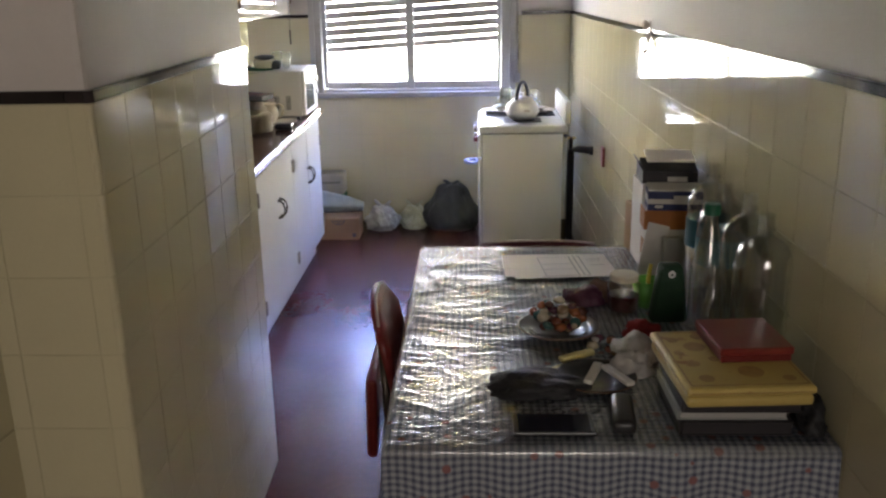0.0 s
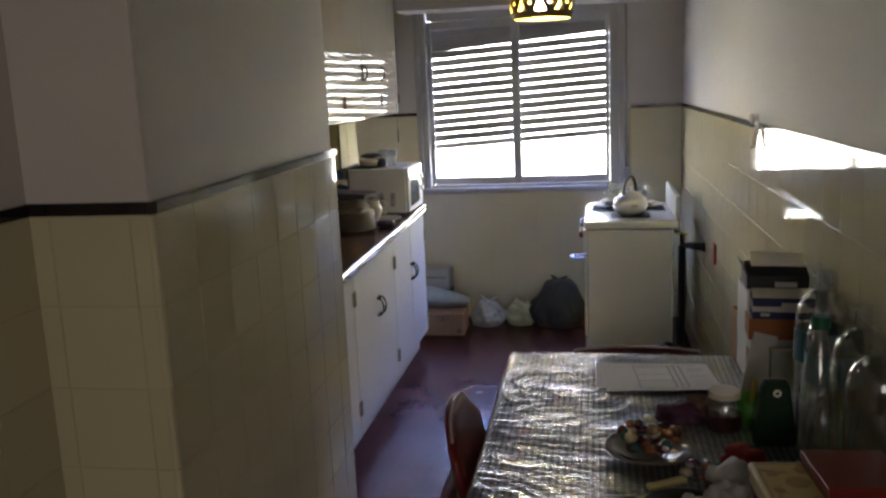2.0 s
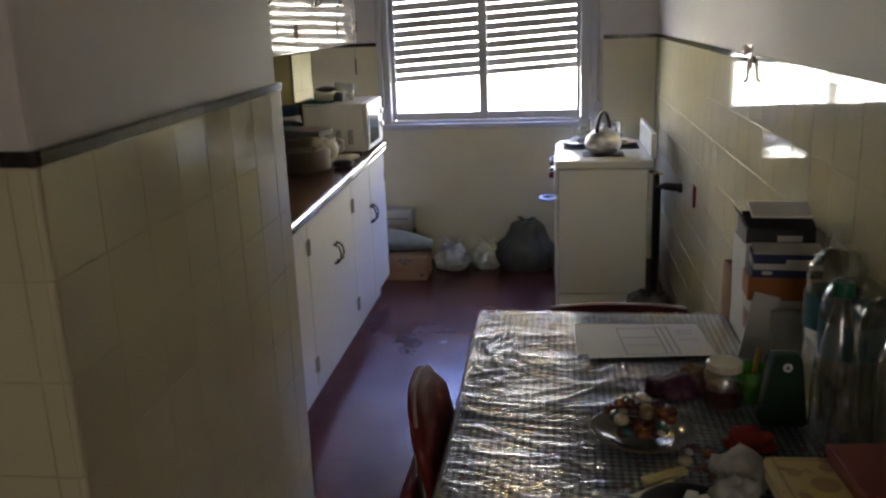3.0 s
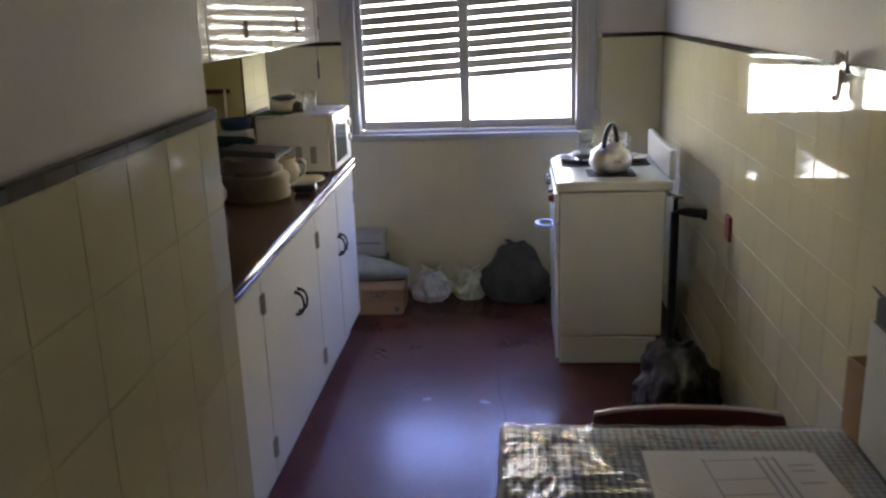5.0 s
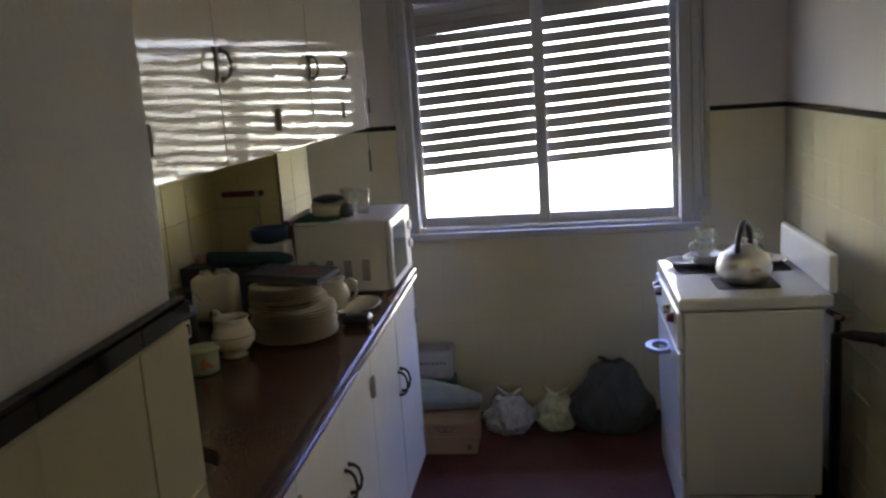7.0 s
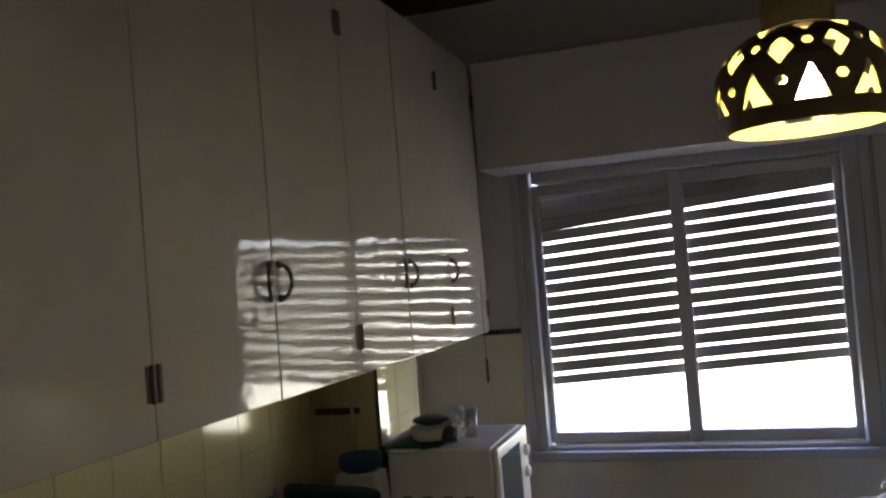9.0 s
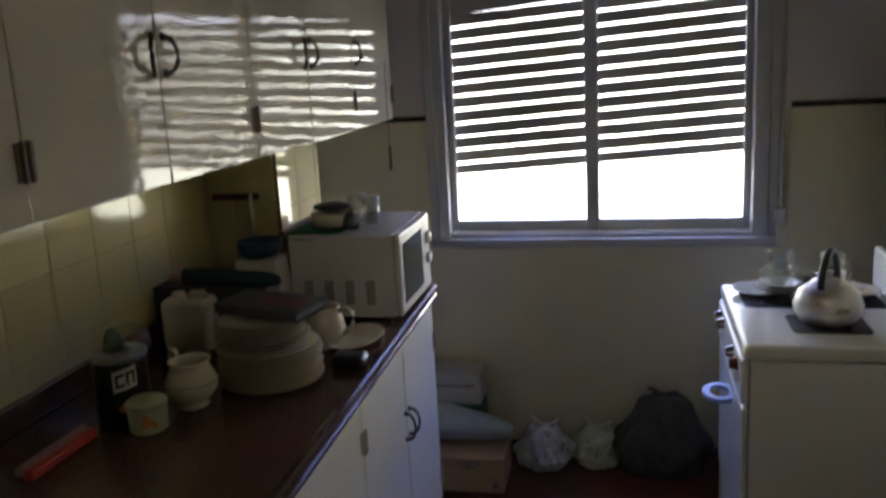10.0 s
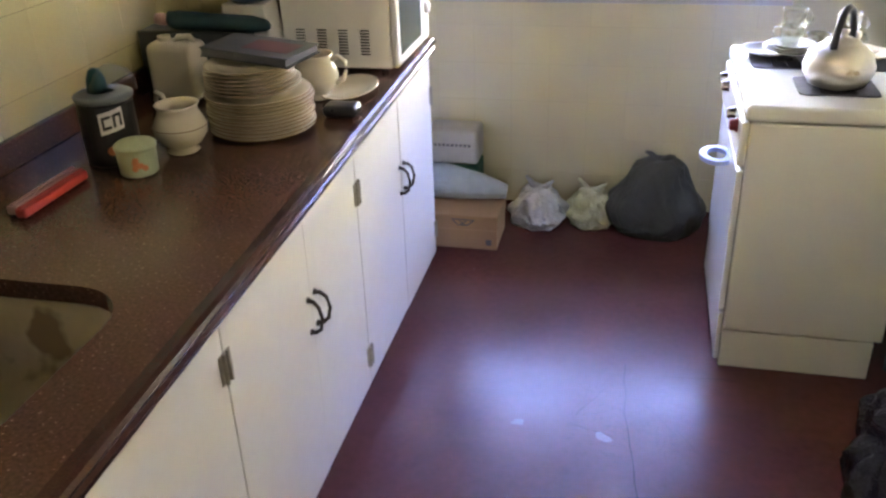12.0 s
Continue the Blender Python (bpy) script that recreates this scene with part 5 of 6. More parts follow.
sack("carrier_bag", -0.215, 6.24, 0.115, 0.11, 0.165, M_BAGWHITE, "crumpled white carrier bag with faded dark print on the floor", 5.1, rough=0.34)
sack("carrier_bag", 0.0, 6.27, 0.105, 0.10, 0.155, M_BAGYEL, "crumpled yellowish carrier bag on the floor", 7.7, rough=0.28)
sack("black_bag", 0.895, 4.76, 0.172, 0.23, 0.32, M_BAGBLACK, "tied black bin bag on the floor against the tiled wall", 9.4, rough=0.30)

carton = thing("cardboard_box", (-0.486, 6.06, 0), label="closed brown cardboard box on the floor with a stamped mark", category="box")
part("carton", box(-0.139, 0.139, -0.11, 0.11, 0, 0.085, 0.003, 1), M_CARD, carton, loc=(0, 0, 0))
part("lid", box(-0.143, 0.143, -0.114, 0.114, 0.0855, 0.147, 0.003, 1), M_CARD, carton, loc=(0, 0, 0))
mk = bmesh.new()
for a, b in (((-0.04, 0.13), (0.05, 0.13)), ((-0.04, 0.13), (-0.015, 0.105)), ((0.05, 0.13), (0.022, 0.105)), ((-0.01, 0.125), (0.015, 0.105)), ((0.018, 0.125), (-0.008, 0.105)), ((-0.015, 0.105), (0.022, 0.105))):
    d = Vector((b[0] - a[0], 0, b[1] - a[1]))
    n = Vector((-d.z, 0, d.x)).normalized() * 0.0025
    mk.faces.new([mk.verts.new(Vector((p[0], -0.1146, p[1])) + s) for p, s in ((a, n), (b, n), (b, -n), (a, -n))])
part("stamp", mk, M_INK, carton, loc=(0, 0, 0))
part("stamp", box(0.095, 0.118, -0.1108, -0.1102, 0.02, 0.045), M_INK, carton, loc=(0, 0, 0))
sheet = thing("plastic_roll", (-0.495, 6.10, 0.150), label="loosely rolled grey-blue plastic sheet on the cardboard box", category="plastic sheet")
bm = lathe([(0, -0.20), (0.060, -0.20), (0.068, -0.1), (0.056, 0.05), (0.036, 0.165), (0, 0.17)], 24, m=Matrix.Rotation(radians(96), 4, "Y"))
for v in bm.verts:
    v.co += Vector((0, noise.noise(v.co * 18), noise.noise(v.co * 18 + Vector((5, 0, 0))))) * 0.018
zmin = min(v.co.z for v in bm.verts)
for v in bm.verts:
    v.co.z -= zmin
part("sheet", bm, mat("grey_blue_film", (0.36, 0.42, 0.44), 0.3, vary=0.2, scale=20, bump=0.5, bump_dist=0.01), sheet, loc=(0, 0, 0), smooth=True)
pack = thing("paper_sack", (-0.575, 6.32, 0), label="white and green paper sack standing in the corner with faded print", category="sack")
part("sack", box(-0.12, 0.10, -0.075, 0.075, 0, 0.235, 0.012, 3), mat("dark_green_paper", (0.03, 0.12, 0.07), 0.6), pack, "dark green lower part", loc=(0, 0, 0))
part("sack_top", box(-0.12, 0.10, -0.075, 0.075, 0.238, 0.385, 0.016, 3), mat("creased_white_paper", (0.44, 0.425, 0.39), 0.6, vary=0.15, scale=14, bump=0.5, bump_dist=0.008), pack, loc=(0, 0, 0))
for k in range(9):
    part("print_bar", box(-0.085 + 0.018 * k, -0.074 + 0.018 * k, -0.0762, -0.0755, 0.318, 0.330), M_INK, pack, loc=(0, 0, 0))


# ---- things on the table ----
ZD = TZ + 0.0095
M_LINE = mat("faint_grey_print", (0.40, 0.40, 0.41), 0.7)
for k, (x, y, a) in enumerate(((0.675, 2.905, 5.0), (0.655, 2.922, 0.5))):
    p = thing("paper_sheet", (x, y, ZD + 0.002 - 0.0012 * k), label="printed paper form with ruled boxes lying on the table" if k == 0 else "white paper sheet under the printed form", category="paper", group="papers on the table")
    part("sheet", box(-0.150, 0.150, -0.105, 0.105, 0, 0.0009), M_PAPER, p, loc=(0, 0, 0))
    p.rotation_euler = (0, 0, radians(a))
    if k == 0:
        for r in ((-0.06, -0.057, -0.09, 0.095), (0.035, 0.04, -0.09, 0.095), (0.05, 0.055, -0.09, 0.095), (0.066, 0.071, -0.09, 0.095), (-0.06, 0.035, 0.02, 0.023), (-0.06, 0.035, -0.03, -0.027), (-0.06, 0.07, 0.085, 0.088), (-0.06, 0.07, -0.09, -0.087),
                  (0.085, 0.13, 0.06, 0.064), (0.085, 0.125, 0.04, 0.044), (0.085, 0.13, 0.0, 0.004)):
            part("ruled_line", box(r[0], r[1], r[2], r[3], 0.001, 0.0013), M_LINE, p, loc=(0, 0, 0))


def carton_box(name, x, y, z, sx, sy, sz, material, label, turn=0.0, flap=True, inside=None, band=None, tilt=0.0):
    t = thing(name, (x, y, z), label=label, category="box")
    bm = bmesh.new()
    w = 0.003
    for b in ((-sx / 2, -sx / 2 + w, -sy / 2, sy / 2, 0, sz), (sx / 2 - w, sx / 2, -sy / 2, sy / 2, 0, sz), (-sx / 2 + w, sx / 2 - w, -sy / 2, -sy / 2 + w, 0, sz), (-sx / 2 + w, sx / 2 - w, sy / 2 - w, sy / 2, 0, sz), (-sx / 2 + w, sx / 2 - w, -sy / 2 + w, sy / 2 - w, 0, w)):
        box(*b, bm=bm)
    part("carton", bm, material, t, loc=(0, 0, 0))
    if flap:
        f = box(-sx / 2, sx / 2, 0, sy * 0.6, 0, 0.003, m=Matrix.Translation((0, -sy / 2, sz + 0.001)) @ Matrix.Rotation(radians(12), 4, "X"))
        part("flap", f, inside or material, t, "raised lid flap", loc=(0, 0, 0))
    if band:
        part("band", box(-sx / 2 - 0.0012, sx / 2 + 0.0012, -sy / 2 - 0.0012, -sy / 2 - 0.0003, sz * band[0], sz * band[1]), band[2], t, loc=(0, 0, 0))
    t.rotation_euler = (0, radians(tilt), radians(turn))
    return t


M_NAVY = mat("navy_printed_card", (0.02, 0.028, 0.10), 0.5, vary=0.2, scale=20)
M_ORCARD = mat("orange_brown_card", (0.34, 0.12, 0.03), 0.55, vary=0.2, scale=20)
M_WHCARD = mat("white_card", (0.55, 0.53, 0.50), 0.6, vary=0.1, scale=14)
M_BISCUIT_CARD = mat("brown_orange_print", (0.30, 0.14, 0.06), 0.5, vary=0.4, scale=45)
M_BLKCARD = mat("black_card", (0.025, 0.022, 0.025), 0.5, vary=0.2, scale=20)
carton_box("white_carton", 0.965, 2.985, ZD, 0.12, 0.15, 0.245, M_WHCARD, "tall white carton standing on the table by the wall", flap=False)
carton_box("black_carton", 0.985, 2.975, ZD + 0.247, 0.155, 0.16, 0.040, M_BLKCARD, "open flat black carton on the tall white carton", inside=M_BLKCARD, turn=-4, band=(0.0, 0.16, M_WHCARD))
lid_card = thing("white_leaflet", (0.985, 2.965, ZD + 0.322), label="white folded leaflet sticking out of the black carton", category="leaflet")
part("leaflet", box(-0.066, 0.07, -0.07, 0.04, 0, 0.007, 0.002, 1), M_PAPER, lid_card, loc=(0, 0, 0))
lid_card.rotation_euler = (radians(6), 0, radians(-6))
carton_box("beige_carton", 0.965, 2.865, ZD, 0.12, 0.08, 0.135, M_WHCARD, "plain beige carton standing upright on the table", flap=False)
carton_box("orange_carton", 0.967, 2.868, ZD + 0.1355, 0.135, 0.085, 0.055, M_ORCARD, "orange-brown carton stacked on the table", flap=False, turn=-3)
carton_box("navy_carton", 0.985, 2.868, ZD + 0.191, 0.15, 0.09, 0.055, M_NAVY, "navy blue carton with a pale lid in the stack", turn=-5, inside=M_WHCARD, band=(0.35, 0.6, M_WHCARD))
carton_box("brown_carton", 0.95, 3.10, ZD, 0.10, 0.06, 0.15, M_CARD, "small brown carton at the far end of the table", flap=False, turn=8)
for who, y_, z_, w_, h_, off in (("black_carton", -0.0813, 0.012, 0.055, 0.014, 0.02), ("navy_carton", -0.0475, 0.030, 0.060, 0.014, 0.025), ("navy_carton", -0.0475, 0.008, 0.022, 0.008, -0.045)):
    part("printed_label", box(off - w_ / 2, off + w_ / 2, y_ - 0.0008, y_, z_, z_ + h_), M_WHCARD, bpy.data.objects[who], loc=(0, 0, 0))
for k, (a_, b_) in enumerate(((0.03, 0.045), (0.06, 0.066), (0.085, 0.089), (0.10, 0.104))):
    part("printed_label", box(-0.05, 0.035 - 0.012 * k, -0.0412, -0.0402, a_, b_), M_BISCUIT_CARD, bpy.data.objects["beige_carton"], loc=(0, 0, 0))
part("side_print", box(-0.0612, -0.0602, -0.03, 0.03, 0.05, 0.10), M_BISCUIT_CARD, bpy.data.objects["beige_carton"], "orange and brown printed patch", loc=(0, 0, 0))
part("side_print", box(-0.0762, -0.0752, -0.04, 0.03, 0.022, 0.040), M_WHCARD, bpy.data.objects["navy_carton"], loc=(0, 0, 0))
part("rim_flap", box(-0.020, 0.020, -0.075, 0.075, 0, 0.003, m=Matrix.Translation((-0.078, 0.0, 0.047)) @ Matrix.Rotation(radians(52), 4, "Y")), M_BLKCARD, bpy.data.objects["black_carton"], "raised black side flap", loc=(0, 0, 0))
lean = thing("pale_card", (0.90, 2.775, ZD), label="pale card leaning against the stacked cartons", category="card")
part("card", box(-0.030, 0.030, -0.003, 0.003, 0.0, 0.155, 0.001, 1, m=Matrix.Rotation(radians(-14), 4, "X") @ Matrix.Rotation(radians(14), 4, "Y")), M_WHCARD, lean, loc=(0, 0, 0.009))
envelope = thing("glass_carton", (0.975, 2.77, ZD), label="grey folded packet standing by the cartons", category="packet")
part("packet", box(-0.035, 0.035, -0.012, 0.012, 0, 0.13, 0.003, 1), mat("grey_packet", (0.32, 0.31, 0.28), 0.6), envelope, loc=(0, 0, 0))

M_BLUELABEL = mat("blue_bottle_label", (0.04, 0.15, 0.19), 0.35, vary=0.25, scale=30, spot=((0.16, 0.24, 0.28), 22, 0.66))
M_GREENCAP = mat("green_cap", (0.01, 0.10, 0.05), 0.4)


def bottle(x, y, r, hgt, label, cap=None, sticker=False, slim=False):
    t = thing("plastic_bottle" if not slim else "glass_bottle", (x, y, ZD), label=label, category="bottle", group="empty bottles on the table")
    if slim:
        prof = [(0, 0.004), (r * 0.8, 0), (r, 0.008), (r, hgt * 0.42), (r * 0.92, hgt * 0.55), (r * 0.5, hgt * 0.80), (r * 0.34, hgt * 0.9), (r * 0.34, hgt)]
    else:
        prof = [(0, 0.006), (r * 0.7, 0), (r * 0.96, 0.01), (r, 0.03), (r * 0.985, hgt * 0.3), (r * 0.96, hgt * 0.36), (r, hgt * 0.42), (r, hgt * 0.72)] + [(r * math.cos(a), hgt * 0.72 + hgt * 0.215 * math.sin(a)) for a in (0.3, 0.6, 0.9, 1.12, 1.28)] + [(r * 0.27, hgt * 0.94), (r * 0.26, hgt)]
    part("bottle", lathe(prof, 40), M_PET, t, "", loc=(0, 0, 0), smooth=True)
    if cap:
        part("cap", lathe([(0, hgt + 0.014), (r * 0.34 + 0.003, hgt + 0.014), (r * 0.36 + 0.004, hgt + 0.010), (r * 0.36 + 0.004, hgt - 0.012), (r * 0.2, hgt - 0.012)], 20), cap, t, loc=(0, 0, 0), smooth=False)
    else:
        part("collar", lathe([(r * 0.24, hgt + 0.0005), (r * 0.27, hgt + 0.0005), (r * 0.27, hgt + 0.022), (r * 0.24, hgt + 0.022)], 20), M_PET, t, loc=(0, 0, 0))
        part("neck_ring", lathe([(r * 0.27, hgt * 0.962), (r * 0.33, hgt * 0.962), (r * 0.33, hgt * 0.972), (r * 0.27, hgt * 0.972)], 20), M_PET, t, loc=(0, 0, 0))
    if sticker:
        part("label", lathe([(r + 0.001, hgt * 0.45), (r + 0.001, hgt * 0.66)], 40), M_BLUELABEL, t, "blue paper label", loc=(0, 0, 0), smooth=True)
    return t


bottle(1.024, 2.615, 0.060, 0.345, "large empty clear plastic bottle with a blue label", sticker=True)
bottle(1.020, 2.492, 0.060, 0.322, "large empty clear plastic bottle with a blue label, against the wall", sticker=True)
bottle(0.965, 2.392, 0.042, 0.305, "slim clear bottle with a dark green cap", cap=M_GREENCAP, slim=True)
bottle(1.028, 2.325, 0.057, 0.335, "large empty clear plastic bottle against the tiled wall")
bottle(1.026, 2.203, 0.060, 0.320, "large empty clear plastic bottle behind the tins")
bottle(0.945, 2.27, 0.026, 0.185, "small clear glass bottle with a dark dreg", slim=True)

grn = thing("green_cover", (0.895, 2.47, ZD), label="dark green padded pot cover standing on the table", category="pot cover")
bm = box(-0.046, 0.046, -0.022, 0.022, 0, 0.150, 0.012, 3)
for v in bm.verts:
    z = v.co.z / 0.150
    v.co.x *= 1.0 - 0.55 * max(0, z - 0.45) ** 1.2 * 1.6
part("cover", bm, mat("dark_green_felt", (0.012, 0.04, 0.018), 0.9, vary=0.2, scale=30, bump=0.4), grn, loc=(0, 0, 0), smooth=True)
part("eyelet", lathe([(0.004, 0), (0.009, 0), (0.008, 0.003), (0.004, 0.003)], 14, m=Matrix.Translation((0, -0.0225, 0.128)) @ Matrix.Rotation(radians(90), 4, "X")), M_PAPER, grn, loc=(0, 0, 0))
jar2 = thing("glass_jar", (0.80, 2.555, ZD), label="glass jar of dark jam with a pale lid on the table", category="jar")
part("jar", lathe([(0, 0), (0.038, 0), (0.042, 0.006), (0.042, 0.07), (0.032, 0.08)], 30), M_PET, jar2, loc=(0, 0, 0), smooth=True)
part("contents", lathe([(0, 0.003), (0.038, 0.004), (0.0395, 0.04), (0, 0.041)], 26), mat("dark_jam", (0.07, 0.02, 0.02), 0.2), jar2, loc=(0, 0, 0), smooth=False)
part("lid", lathe([(0.036, 0.080), (0.036, 0.094), (0.033, 0.097), (0, 0.097)], 28), M_CHINA, jar2, loc=(0, 0, 0))
pail = thing("green_tub", (0.865, 2.585, ZD), label="small translucent green tub with a yellow spoon", category="tub")
part("tub", lathe([(0, 0), (0.03, 0), (0.038, 0.07), (0.036, 0.07), (0.028, 0.004), (0, 0.004)], 26), mat("bright_green_plastic", (0.10, 0.32, 0.05), 0.3), pail, loc=(0, 0, 0), smooth=True)
sb = bmesh.new()
tube([(0.0, 0, 0.01), (0.005, 0.01, 0.07), (0.012, 0.02, 0.105)], 0.006, 8, sb)
part("spoon", sb, mat("yellow_plastic", (0.5, 0.36, 0.06), 0.4), pail, loc=(0, 0, 0), smooth=True)

dish = plate("glazed_plate", 0.62, 2.405, ZD, 0.098, 0.014, "", "pale plate piled with small wrapped sweets and trinkets", mat("smoky_glass_dish", (0.17, 0.16, 0.14), 0.1, spec=0.6))
rnd = random.Random(21)
cols = [(0.26, 0.09, 0.035), (0.05, 0.11, 0.10), (0.42, 0.36, 0.26), (0.09, 0.04, 0.03), (0.17, 0.05, 0.03), (0.20, 0.13, 0.07), (0.07, 0.025, 0.04)]
sweets = [mat("sweet_wrapper", c, 0.25, vary=0.3, scale=60, bump=0.4) for c in cols]
for k in range(34):
    a, rr = rnd.uniform(0, 6.28), 0.070 * math.sqrt(rnd.random())
    x, y = rr * math.cos(a), rr * math.sin(a)
    zz = 0.006 + rnd.uniform(0, 0.062) * (1 - (rr / 0.08) ** 2) + 0.010 * (rr / 0.07)
    s = thing("wrapped_sweet", (0.62 + x, 2.405 + y, ZD + zz), label="small shiny wrapped sweet heaped on the plate", category="sweet", group="sweets on the plate")
    bm = bmesh.new()
    bmesh.ops.create_icosphere(bm, subdivisions=2, radius=rnd.uniform(0.010, 0.016))
    f = Vector((rnd.uniform(0.8, 1.3), rnd.uniform(0.7, 1.1), rnd.uniform(0.6, 1.0)))
    for v in bm.verts:
        v.co = Vector((v.co.x * f.x, v.co.y * f.y, v.co.z * f.z)) * (1 + 0.25 * noise.noise(v.co * 90 + Vector((k, 0, 0)))) + Vector((0, 0, 0.006))
    part("sweet", bm, sweets[k % len(sweets)], s, loc=(0, 0, 0), smooth=True)
    s.rotation_euler = (0, 0, rnd.uniform(0, 6.28))

dish2 = plate("dark_saucer", 0.672, 2.125, ZD, 0.085, 0.012, "", "dark saucer heaped with odds and ends", M_BLACKPL)
clutter = [(0.62, 2.19, 0.10, 0.018, 0.010, 38, (0.55, 0.45, 0.22), "short pale wooden stick"), (0.645, 2.24, 0.09, 0.020, 0.012, 30, (0.50, 0.42, 0.20), "short flat wooden stick"),
           (0.665, 2.12, 0.10, 0.020, 0.010, 70, (0.62, 0.60, 0.54), "white plastic clip"), (0.715, 2.11, 0.10, 0.020, 0.010, -65, (0.62, 0.60, 0.54), "white plastic clip leaning on another")]
for k, (x, y, l_, w_, h_, a, c, lb) in enumerate(clutter):
    t = thing("stick" if k < 2 else "plastic_clip", (x, y, ZD + (0.016 if k > 1 else 0.002)), label=lb + " on the cluttered table", category="stick" if k < 2 else "clip")
    part("bar", box(-l_ / 2, l_ / 2, -w_ / 2, w_ / 2, 0, h_, 0.003, 1), mat("pale_stick", c, 0.5), t, loc=(0, 0, 0))
    t.rotation_euler = (0, 0, radians(a))


def heap(name, x, y, rx, ry, hz, material, label, seed, cat):
    t = thing(name, (x, y, ZD), label=label, category=cat)
    bm = bmesh.new()
    bmesh.ops.create_icosphere(bm, subdivisions=4, radius=1)
    for v in bm.verts:
        p = v.co.copy()
        k = 1 + 0.30 * noise.noise(p * 1.6 + Vector((seed, 0, 0))) + 0.18 * noise.noise(p * 4.5 + Vector((0, seed, 0)))
        v.co = Vector((p.x * rx * k, p.y * ry * k, max(0.0005, (p.z + 0.25) * hz * 0.8 * k)))
    part("fold", bm, material, t, loc=(0, 0, 0), smooth=True)
    return t


M_RAG = mat("grey_white_rag", (0.42, 0.40, 0.37), 0.85, vary=0.25, scale=25, bump=0.4)
M_DARKCLOTH = mat("black_folded_cloth", (0.018, 0.018, 0.02), 0.6, vary=0.3, scale=30, bump=0.5)
heap("white_rag", 0.775, 2.245, 0.05, 0.055, 0.05, M_RAG, "crumpled greyish rag on the table", 3.3, "rag")
heap("white_rag", 0.755, 2.165, 0.042, 0.035, 0.045, M_RAG, "small crumpled white rag beside the saucer", 6.6, "rag")
heap("black_cloth", 0.545, 2.085, 0.10, 0.06, 0.035, M_DARKCLOTH, "crumpled black cloth pouch on the clear cover", 1.7, "cloth")
heap("red_pouch", 0.815, 2.37, 0.045, 0.03, 0.04, mat("red_fabric", (0.26, 0.02, 0.02), 0.6, bump=0.3), "small red fabric pouch on the table", 8.8, "pouch")
heap("purple_pouch", 0.70, 2.60, 0.06, 0.035, 0.045, mat("plum_fabric", (0.075, 0.02, 0.045), 0.6, bump=0.3), "plum-coloured fabric bundle on the table", 2.8, "bundle")
heap("brown_pouch", 0.76, 2.63, 0.05, 0.03, 0.05, mat("brown_fabric", (0.13, 0.07, 0.04), 0.6, bump=0.3), "brown fabric bundle on the table", 4.9, "bundle")
rnd = random.Random(5)
for k in range(9):
    t = thing("trinket", (0.715 + rnd.uniform(-0.03, 0.05), 2.30 + rnd.uniform(-0.05, 0.05), ZD), label="small dark trinket among the clutter on the table", category="trinket", group="trinkets on the table")
    bm = bmesh.new()
    bmesh.ops.create_icosphere(bm, subdivisions=2, radius=rnd.uniform(0.008, 0.015))
    for v in bm.verts:
        v.co.z = max(0.0005, v.co.z * 0.7 + 0.008)
    part("body", bm, (sweets + [M_RAG])[k % 8], t, loc=(0, 0, 0), smooth=True)

phone = thing("mobile_phone", (0.565, 1.925, ZD), label="black mobile phone lying face up near the table edge", category="phone")
part("body", box(-0.077, 0.077, -0.038, 0.038, 0, 0.008, 0.003, 2), M_BLACKPL, phone, loc=(0, 0, 0))
part("screen", box(-0.068, 0.068, -0.034, 0.034, 0.0082, 0.0088), mat("black_glass", (0.01, 0.01, 0.015), 0.05, spec=0.6), phone, loc=(0, 0, 0))
rem = thing("glasses_case", (0.70, 1.955, ZD), label="narrow black glasses case standing by the phone", category="case")
part("case", box(-0.022, 0.022, -0.065, 0.065, 0, 0.028, 0.011, 3), M_BLACKPL, rem, loc=(0, 0, 0), smooth=True)
rem.rotation_euler = (0, 0, radians(-6))

bk = [("black_book", 0.90, 1.985, 0.0, 0.205, 0.19, 0.028, M_BLKCARD, "thick black-bound book at the bottom of the pile"), ("grey_book", 0.893, 1.99, 0.029, 0.20, 0.185, 0.020, mat("pale_grey_cover", (0.33, 0.34, 0.33), 0.5), "pale grey book in the pile"),
      ("black_binder", 0.905, 1.985, 0.050, 0.215, 0.20, 0.020, M_BLKCARD, "thin black binder in the pile")]
M_PAGEGREY = mat("grey_pages", (0.38, 0.37, 0.35), 0.8, fine=0.1, fine_scale=300)
for nm, x, y, z, sx, sy, sz, m, lb in bk:
    t = thing(nm, (x, y, ZD + z), label=lb + " on the table", category="book")
    part("cover", box(-sx / 2, sx / 2, -sy / 2, sy / 2, 0, 0.003, 0.001, 1), m, t, loc=(0, 0, 0))
    part("page_block", box(-sx / 2 + 0.003, sx / 2 - 0.003, -sy / 2 + 0.003, sy / 2 - 0.003, 0.0032, sz - 0.0032), M_PAGEGREY if nm == "grey_book" else M_BLKCARD, t, loc=(0, 0, 0))
    part("cover", box(-sx / 2, sx / 2, -sy / 2, sy / 2, sz - 0.003, sz, 0.001, 1), m, t, loc=(0, 0, 0))
    part("spine", box(-sx / 2 - 0.003, -sx / 2 - 0.0002, -sy / 2, sy / 2, 0, sz, 0.001, 1), m, t, loc=(0, 0, 0))
M_YEL = mat("yellow_printed_tin", (0.50, 0.38, 0.12), 0.35, vary=0.12, scale=18, spot=((0.32, 0.16, 0.05), 26, 0.64))
tin = thing("biscuit_tin", (0.905, 2.0, ZD + 0.071), label="flat yellow biscuit tin with faint printed biscuits", category="tin")
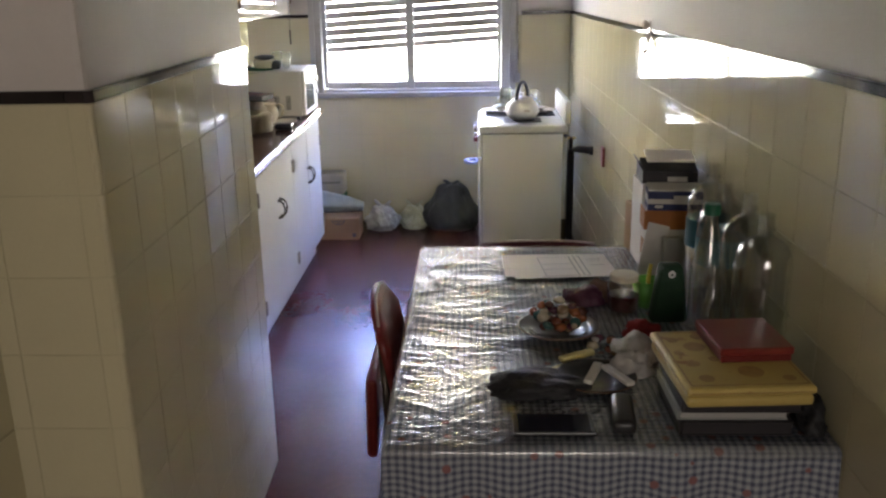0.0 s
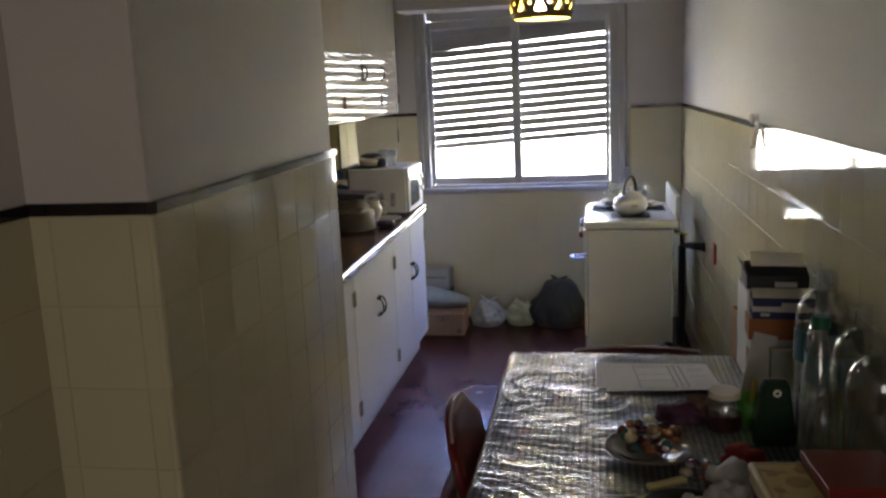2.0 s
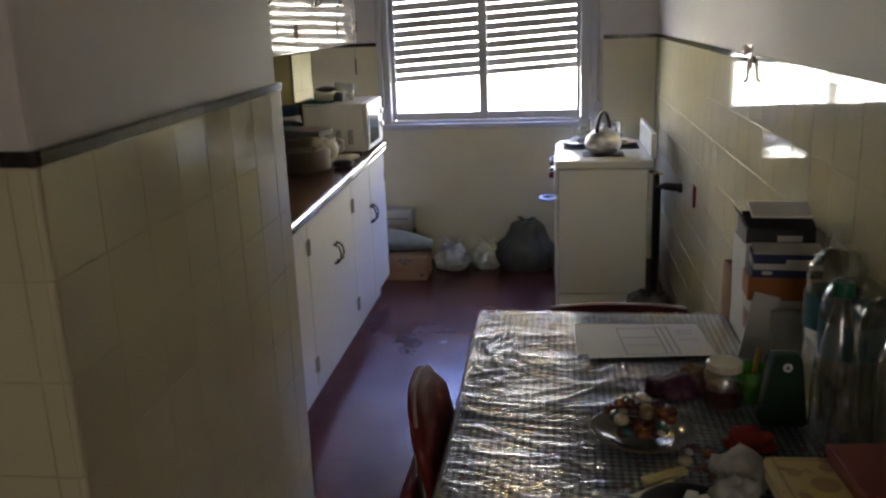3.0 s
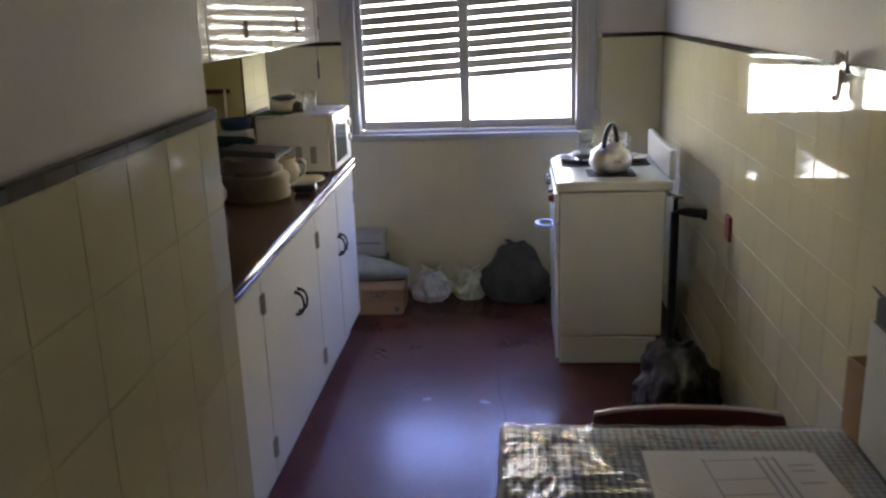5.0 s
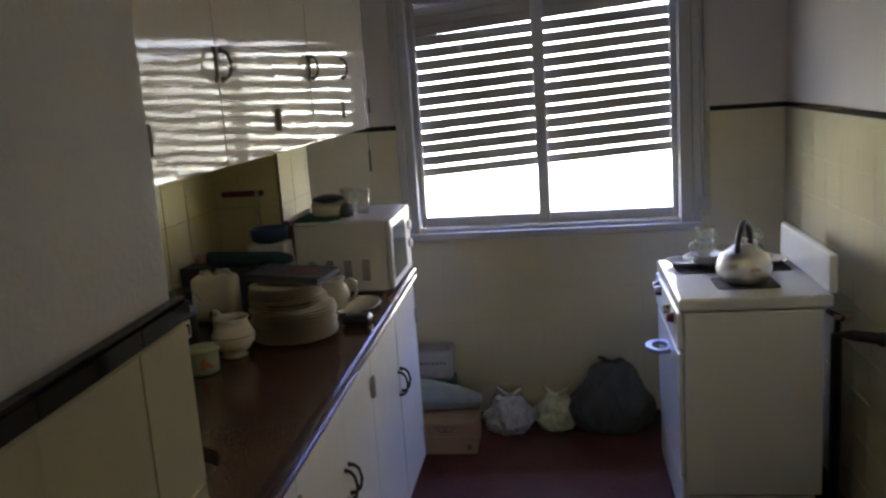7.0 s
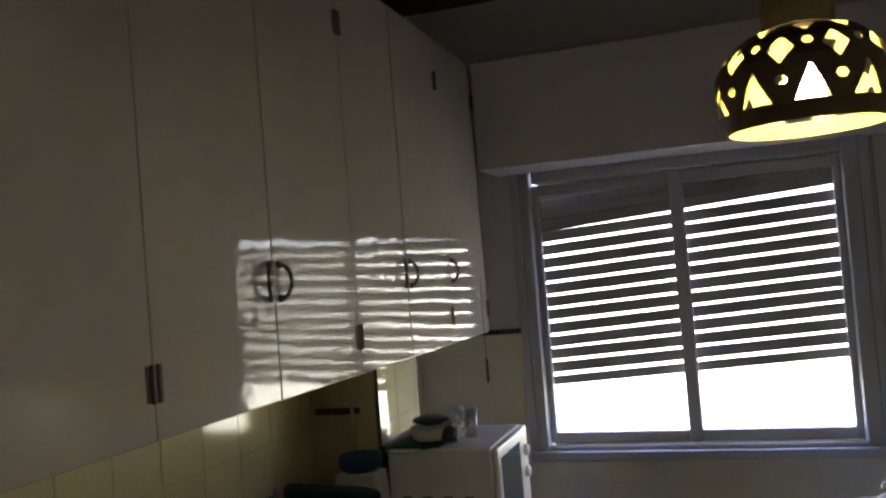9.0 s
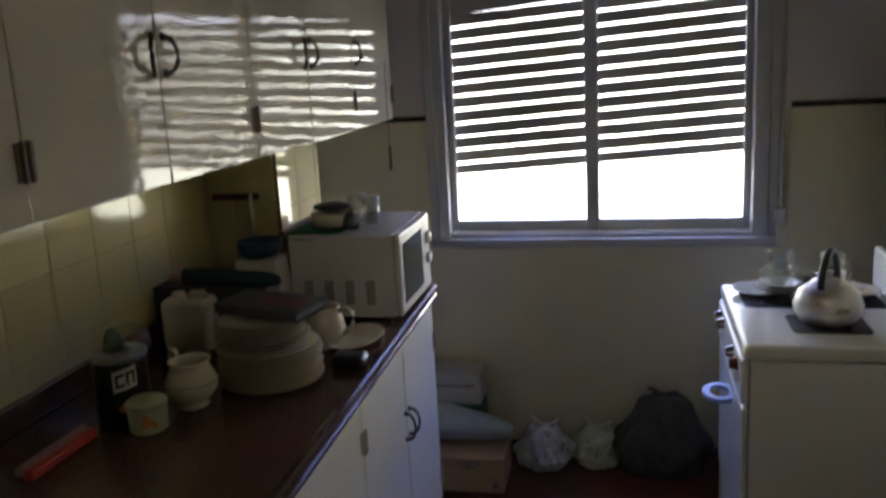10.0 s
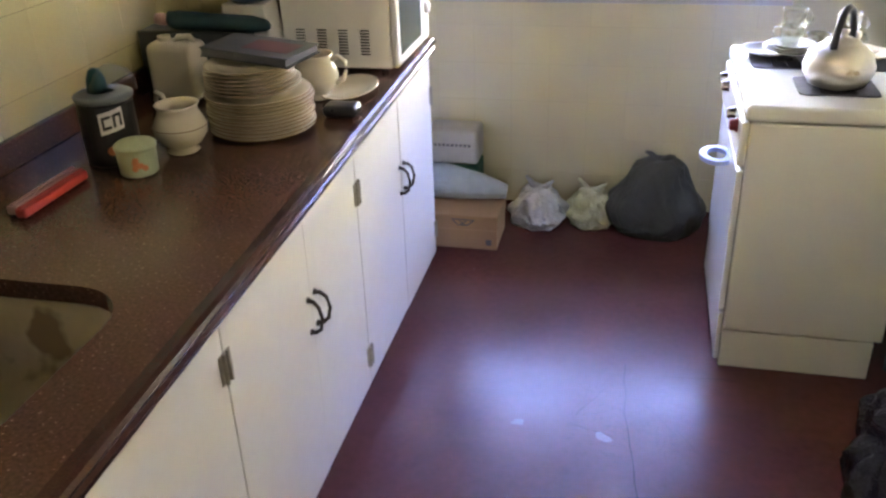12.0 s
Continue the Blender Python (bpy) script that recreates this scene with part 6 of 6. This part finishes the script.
part("base", box(-0.115, 0.115, -0.135, 0.135, 0, 0.022, 0.008, 3), M_YEL, tin, loc=(0, 0, 0))
part("lid", box(-0.118, 0.118, -0.138, 0.138, 0.0225, 0.040, 0.008, 3), M_YEL, tin, loc=(0, 0, 0))
M_BISCUIT = mat("faded_biscuit_print", (0.36, 0.23, 0.08), 0.4, vary=0.35, scale=60)
for x, y, s in ((-0.05, 0.05, 0.9), (0.02, -0.07, 1.0), (-0.075, -0.03, 0.5), (-0.03, 0.10, 0.6), (-0.085, 0.085, 0.45), (-0.03, -0.01, 0.45), (-0.07, -0.095, 0.6), (0.08, -0.10, 0.5), (-0.09, 0.02, 0.35)):
    part("printed_biscuit", lathe([(0, 0.0410), (0.024 * s, 0.0410), (0.024 * s, 0.0404)], 16), M_BISCUIT, tin, loc=(x, y, 0))
for x0_, x1_, y0_, y1_ in ((-0.108, 0.108, -0.126, -0.123), (-0.108, 0.108, 0.123, 0.126), (-0.108, -0.105, -0.122, 0.122), (0.105, 0.108, -0.122, 0.122)):
    part("printed_border", box(x0_, x1_, y0_, y1_, 0.0403, 0.0409), M_BISCUIT, tin, loc=(0, 0, 0))
part("side_line", box(-0.110, 0.110, -0.1388, -0.1381, 0.0295, 0.0315), M_BISCUIT, tin, loc=(0, 0, 0))
tin.rotation_euler = (0, 0, radians(3))
red = thing("red_box", (0.945, 2.045, ZD + 0.1125), label="flat dark red box lying on the yellow tin", category="box")
part("base", box(-0.068, 0.068, -0.075, 0.075, 0, 0.014, 0.002, 1), mat("dark_red_leatherette", (0.15, 0.018, 0.014), 0.4, vary=0.12, scale=20), red, loc=(0, 0, 0))
part("lid", box(-0.071, 0.071, -0.078, 0.078, 0.0145, 0.030, 0.002, 1), mat("red_leatherette", (0.18, 0.021, 0.016), 0.34, vary=0.12, scale=20), red, loc=(0, 0, 0))
red.rotation_euler = (0, 0, radians(4))
heap("dark_bag", 1.045, 1.93, 0.028, 0.05, 0.06, M_DARKCLOTH, "small dark crumpled bag between the books and the wall", 12.1, "bag")


# ---- wall tiles, piece by piece ----
run = Vector((XR - wall_x(1.2), YB - 1.2, 0))
side = run.normalized()
tiles(wall_east, (wall_x(1.2), 1.2), (side.x, side.y), (-side.y, side.x), run.length, first=0.037, p=0.173, ph=0.156, top=1.231)
tiles(wall_north, (XL, YB), (1, 0), (0, -1), XR - XL - 0.008, first=0.086, p=0.158, ph=0.158, top=1.255, beds=[(0, W0 - XL - 0.003, 0, ZT + 0.002), (W1 - XL + 0.003, XR - XL - 0.008, 0, ZT + 0.002), (W0 - XL - 0.003, W1 - XL + 0.003, 0, WZ0 - 0.026)],
      skip=lambda s, z: W0 - 0.03 < XL + s < W1 + 0.03 and z > WZ0)
tiles(wall_west, (XL, PY1), (0, 1), (1, 0), CY0 - 0.002 - PY1, z0=0.9, first=0.09, face_mat=M_TILEOLD, bed_mat=M_GROUTOLD, p=0.18, ph=0.18, top=1.213)
tiles(duct, (CX, CY0), (0, 1), (1, 0), CY1 - CY0, z0=0.902, first=0.02, face_mat=M_TILE, bed_mat=M_GROUTOLD, p=0.18, ph=0.18, top=1.213)
tiles(duct, (XL + 0.01, CY0), (1, 0), (0, -1), CX - XL - 0.01, z0=0.902, first=0.09, face_mat=M_TILEOLD, bed_mat=M_GROUTOLD, p=0.18, ph=0.18, top=1.213)
ln = math.hypot(0.03, PY1 - PY0)
tiles(pier, (PX, PY0), (-0.03 / ln, (PY1 - PY0) / ln), ((PY1 - PY0) / ln, 0.03 / ln), ln, first=0.004)
tiles(pier, (PX, PY0), (-1, 0), (0, -1), PX - XD, first=0.122)
corner_tiles(pier, PX, PY0)
dining = bpy.data.objects["wall_dining"]
tiles(dining, (XD, PY0), (0, -1), (1, 0), 1.3, first=0.0)
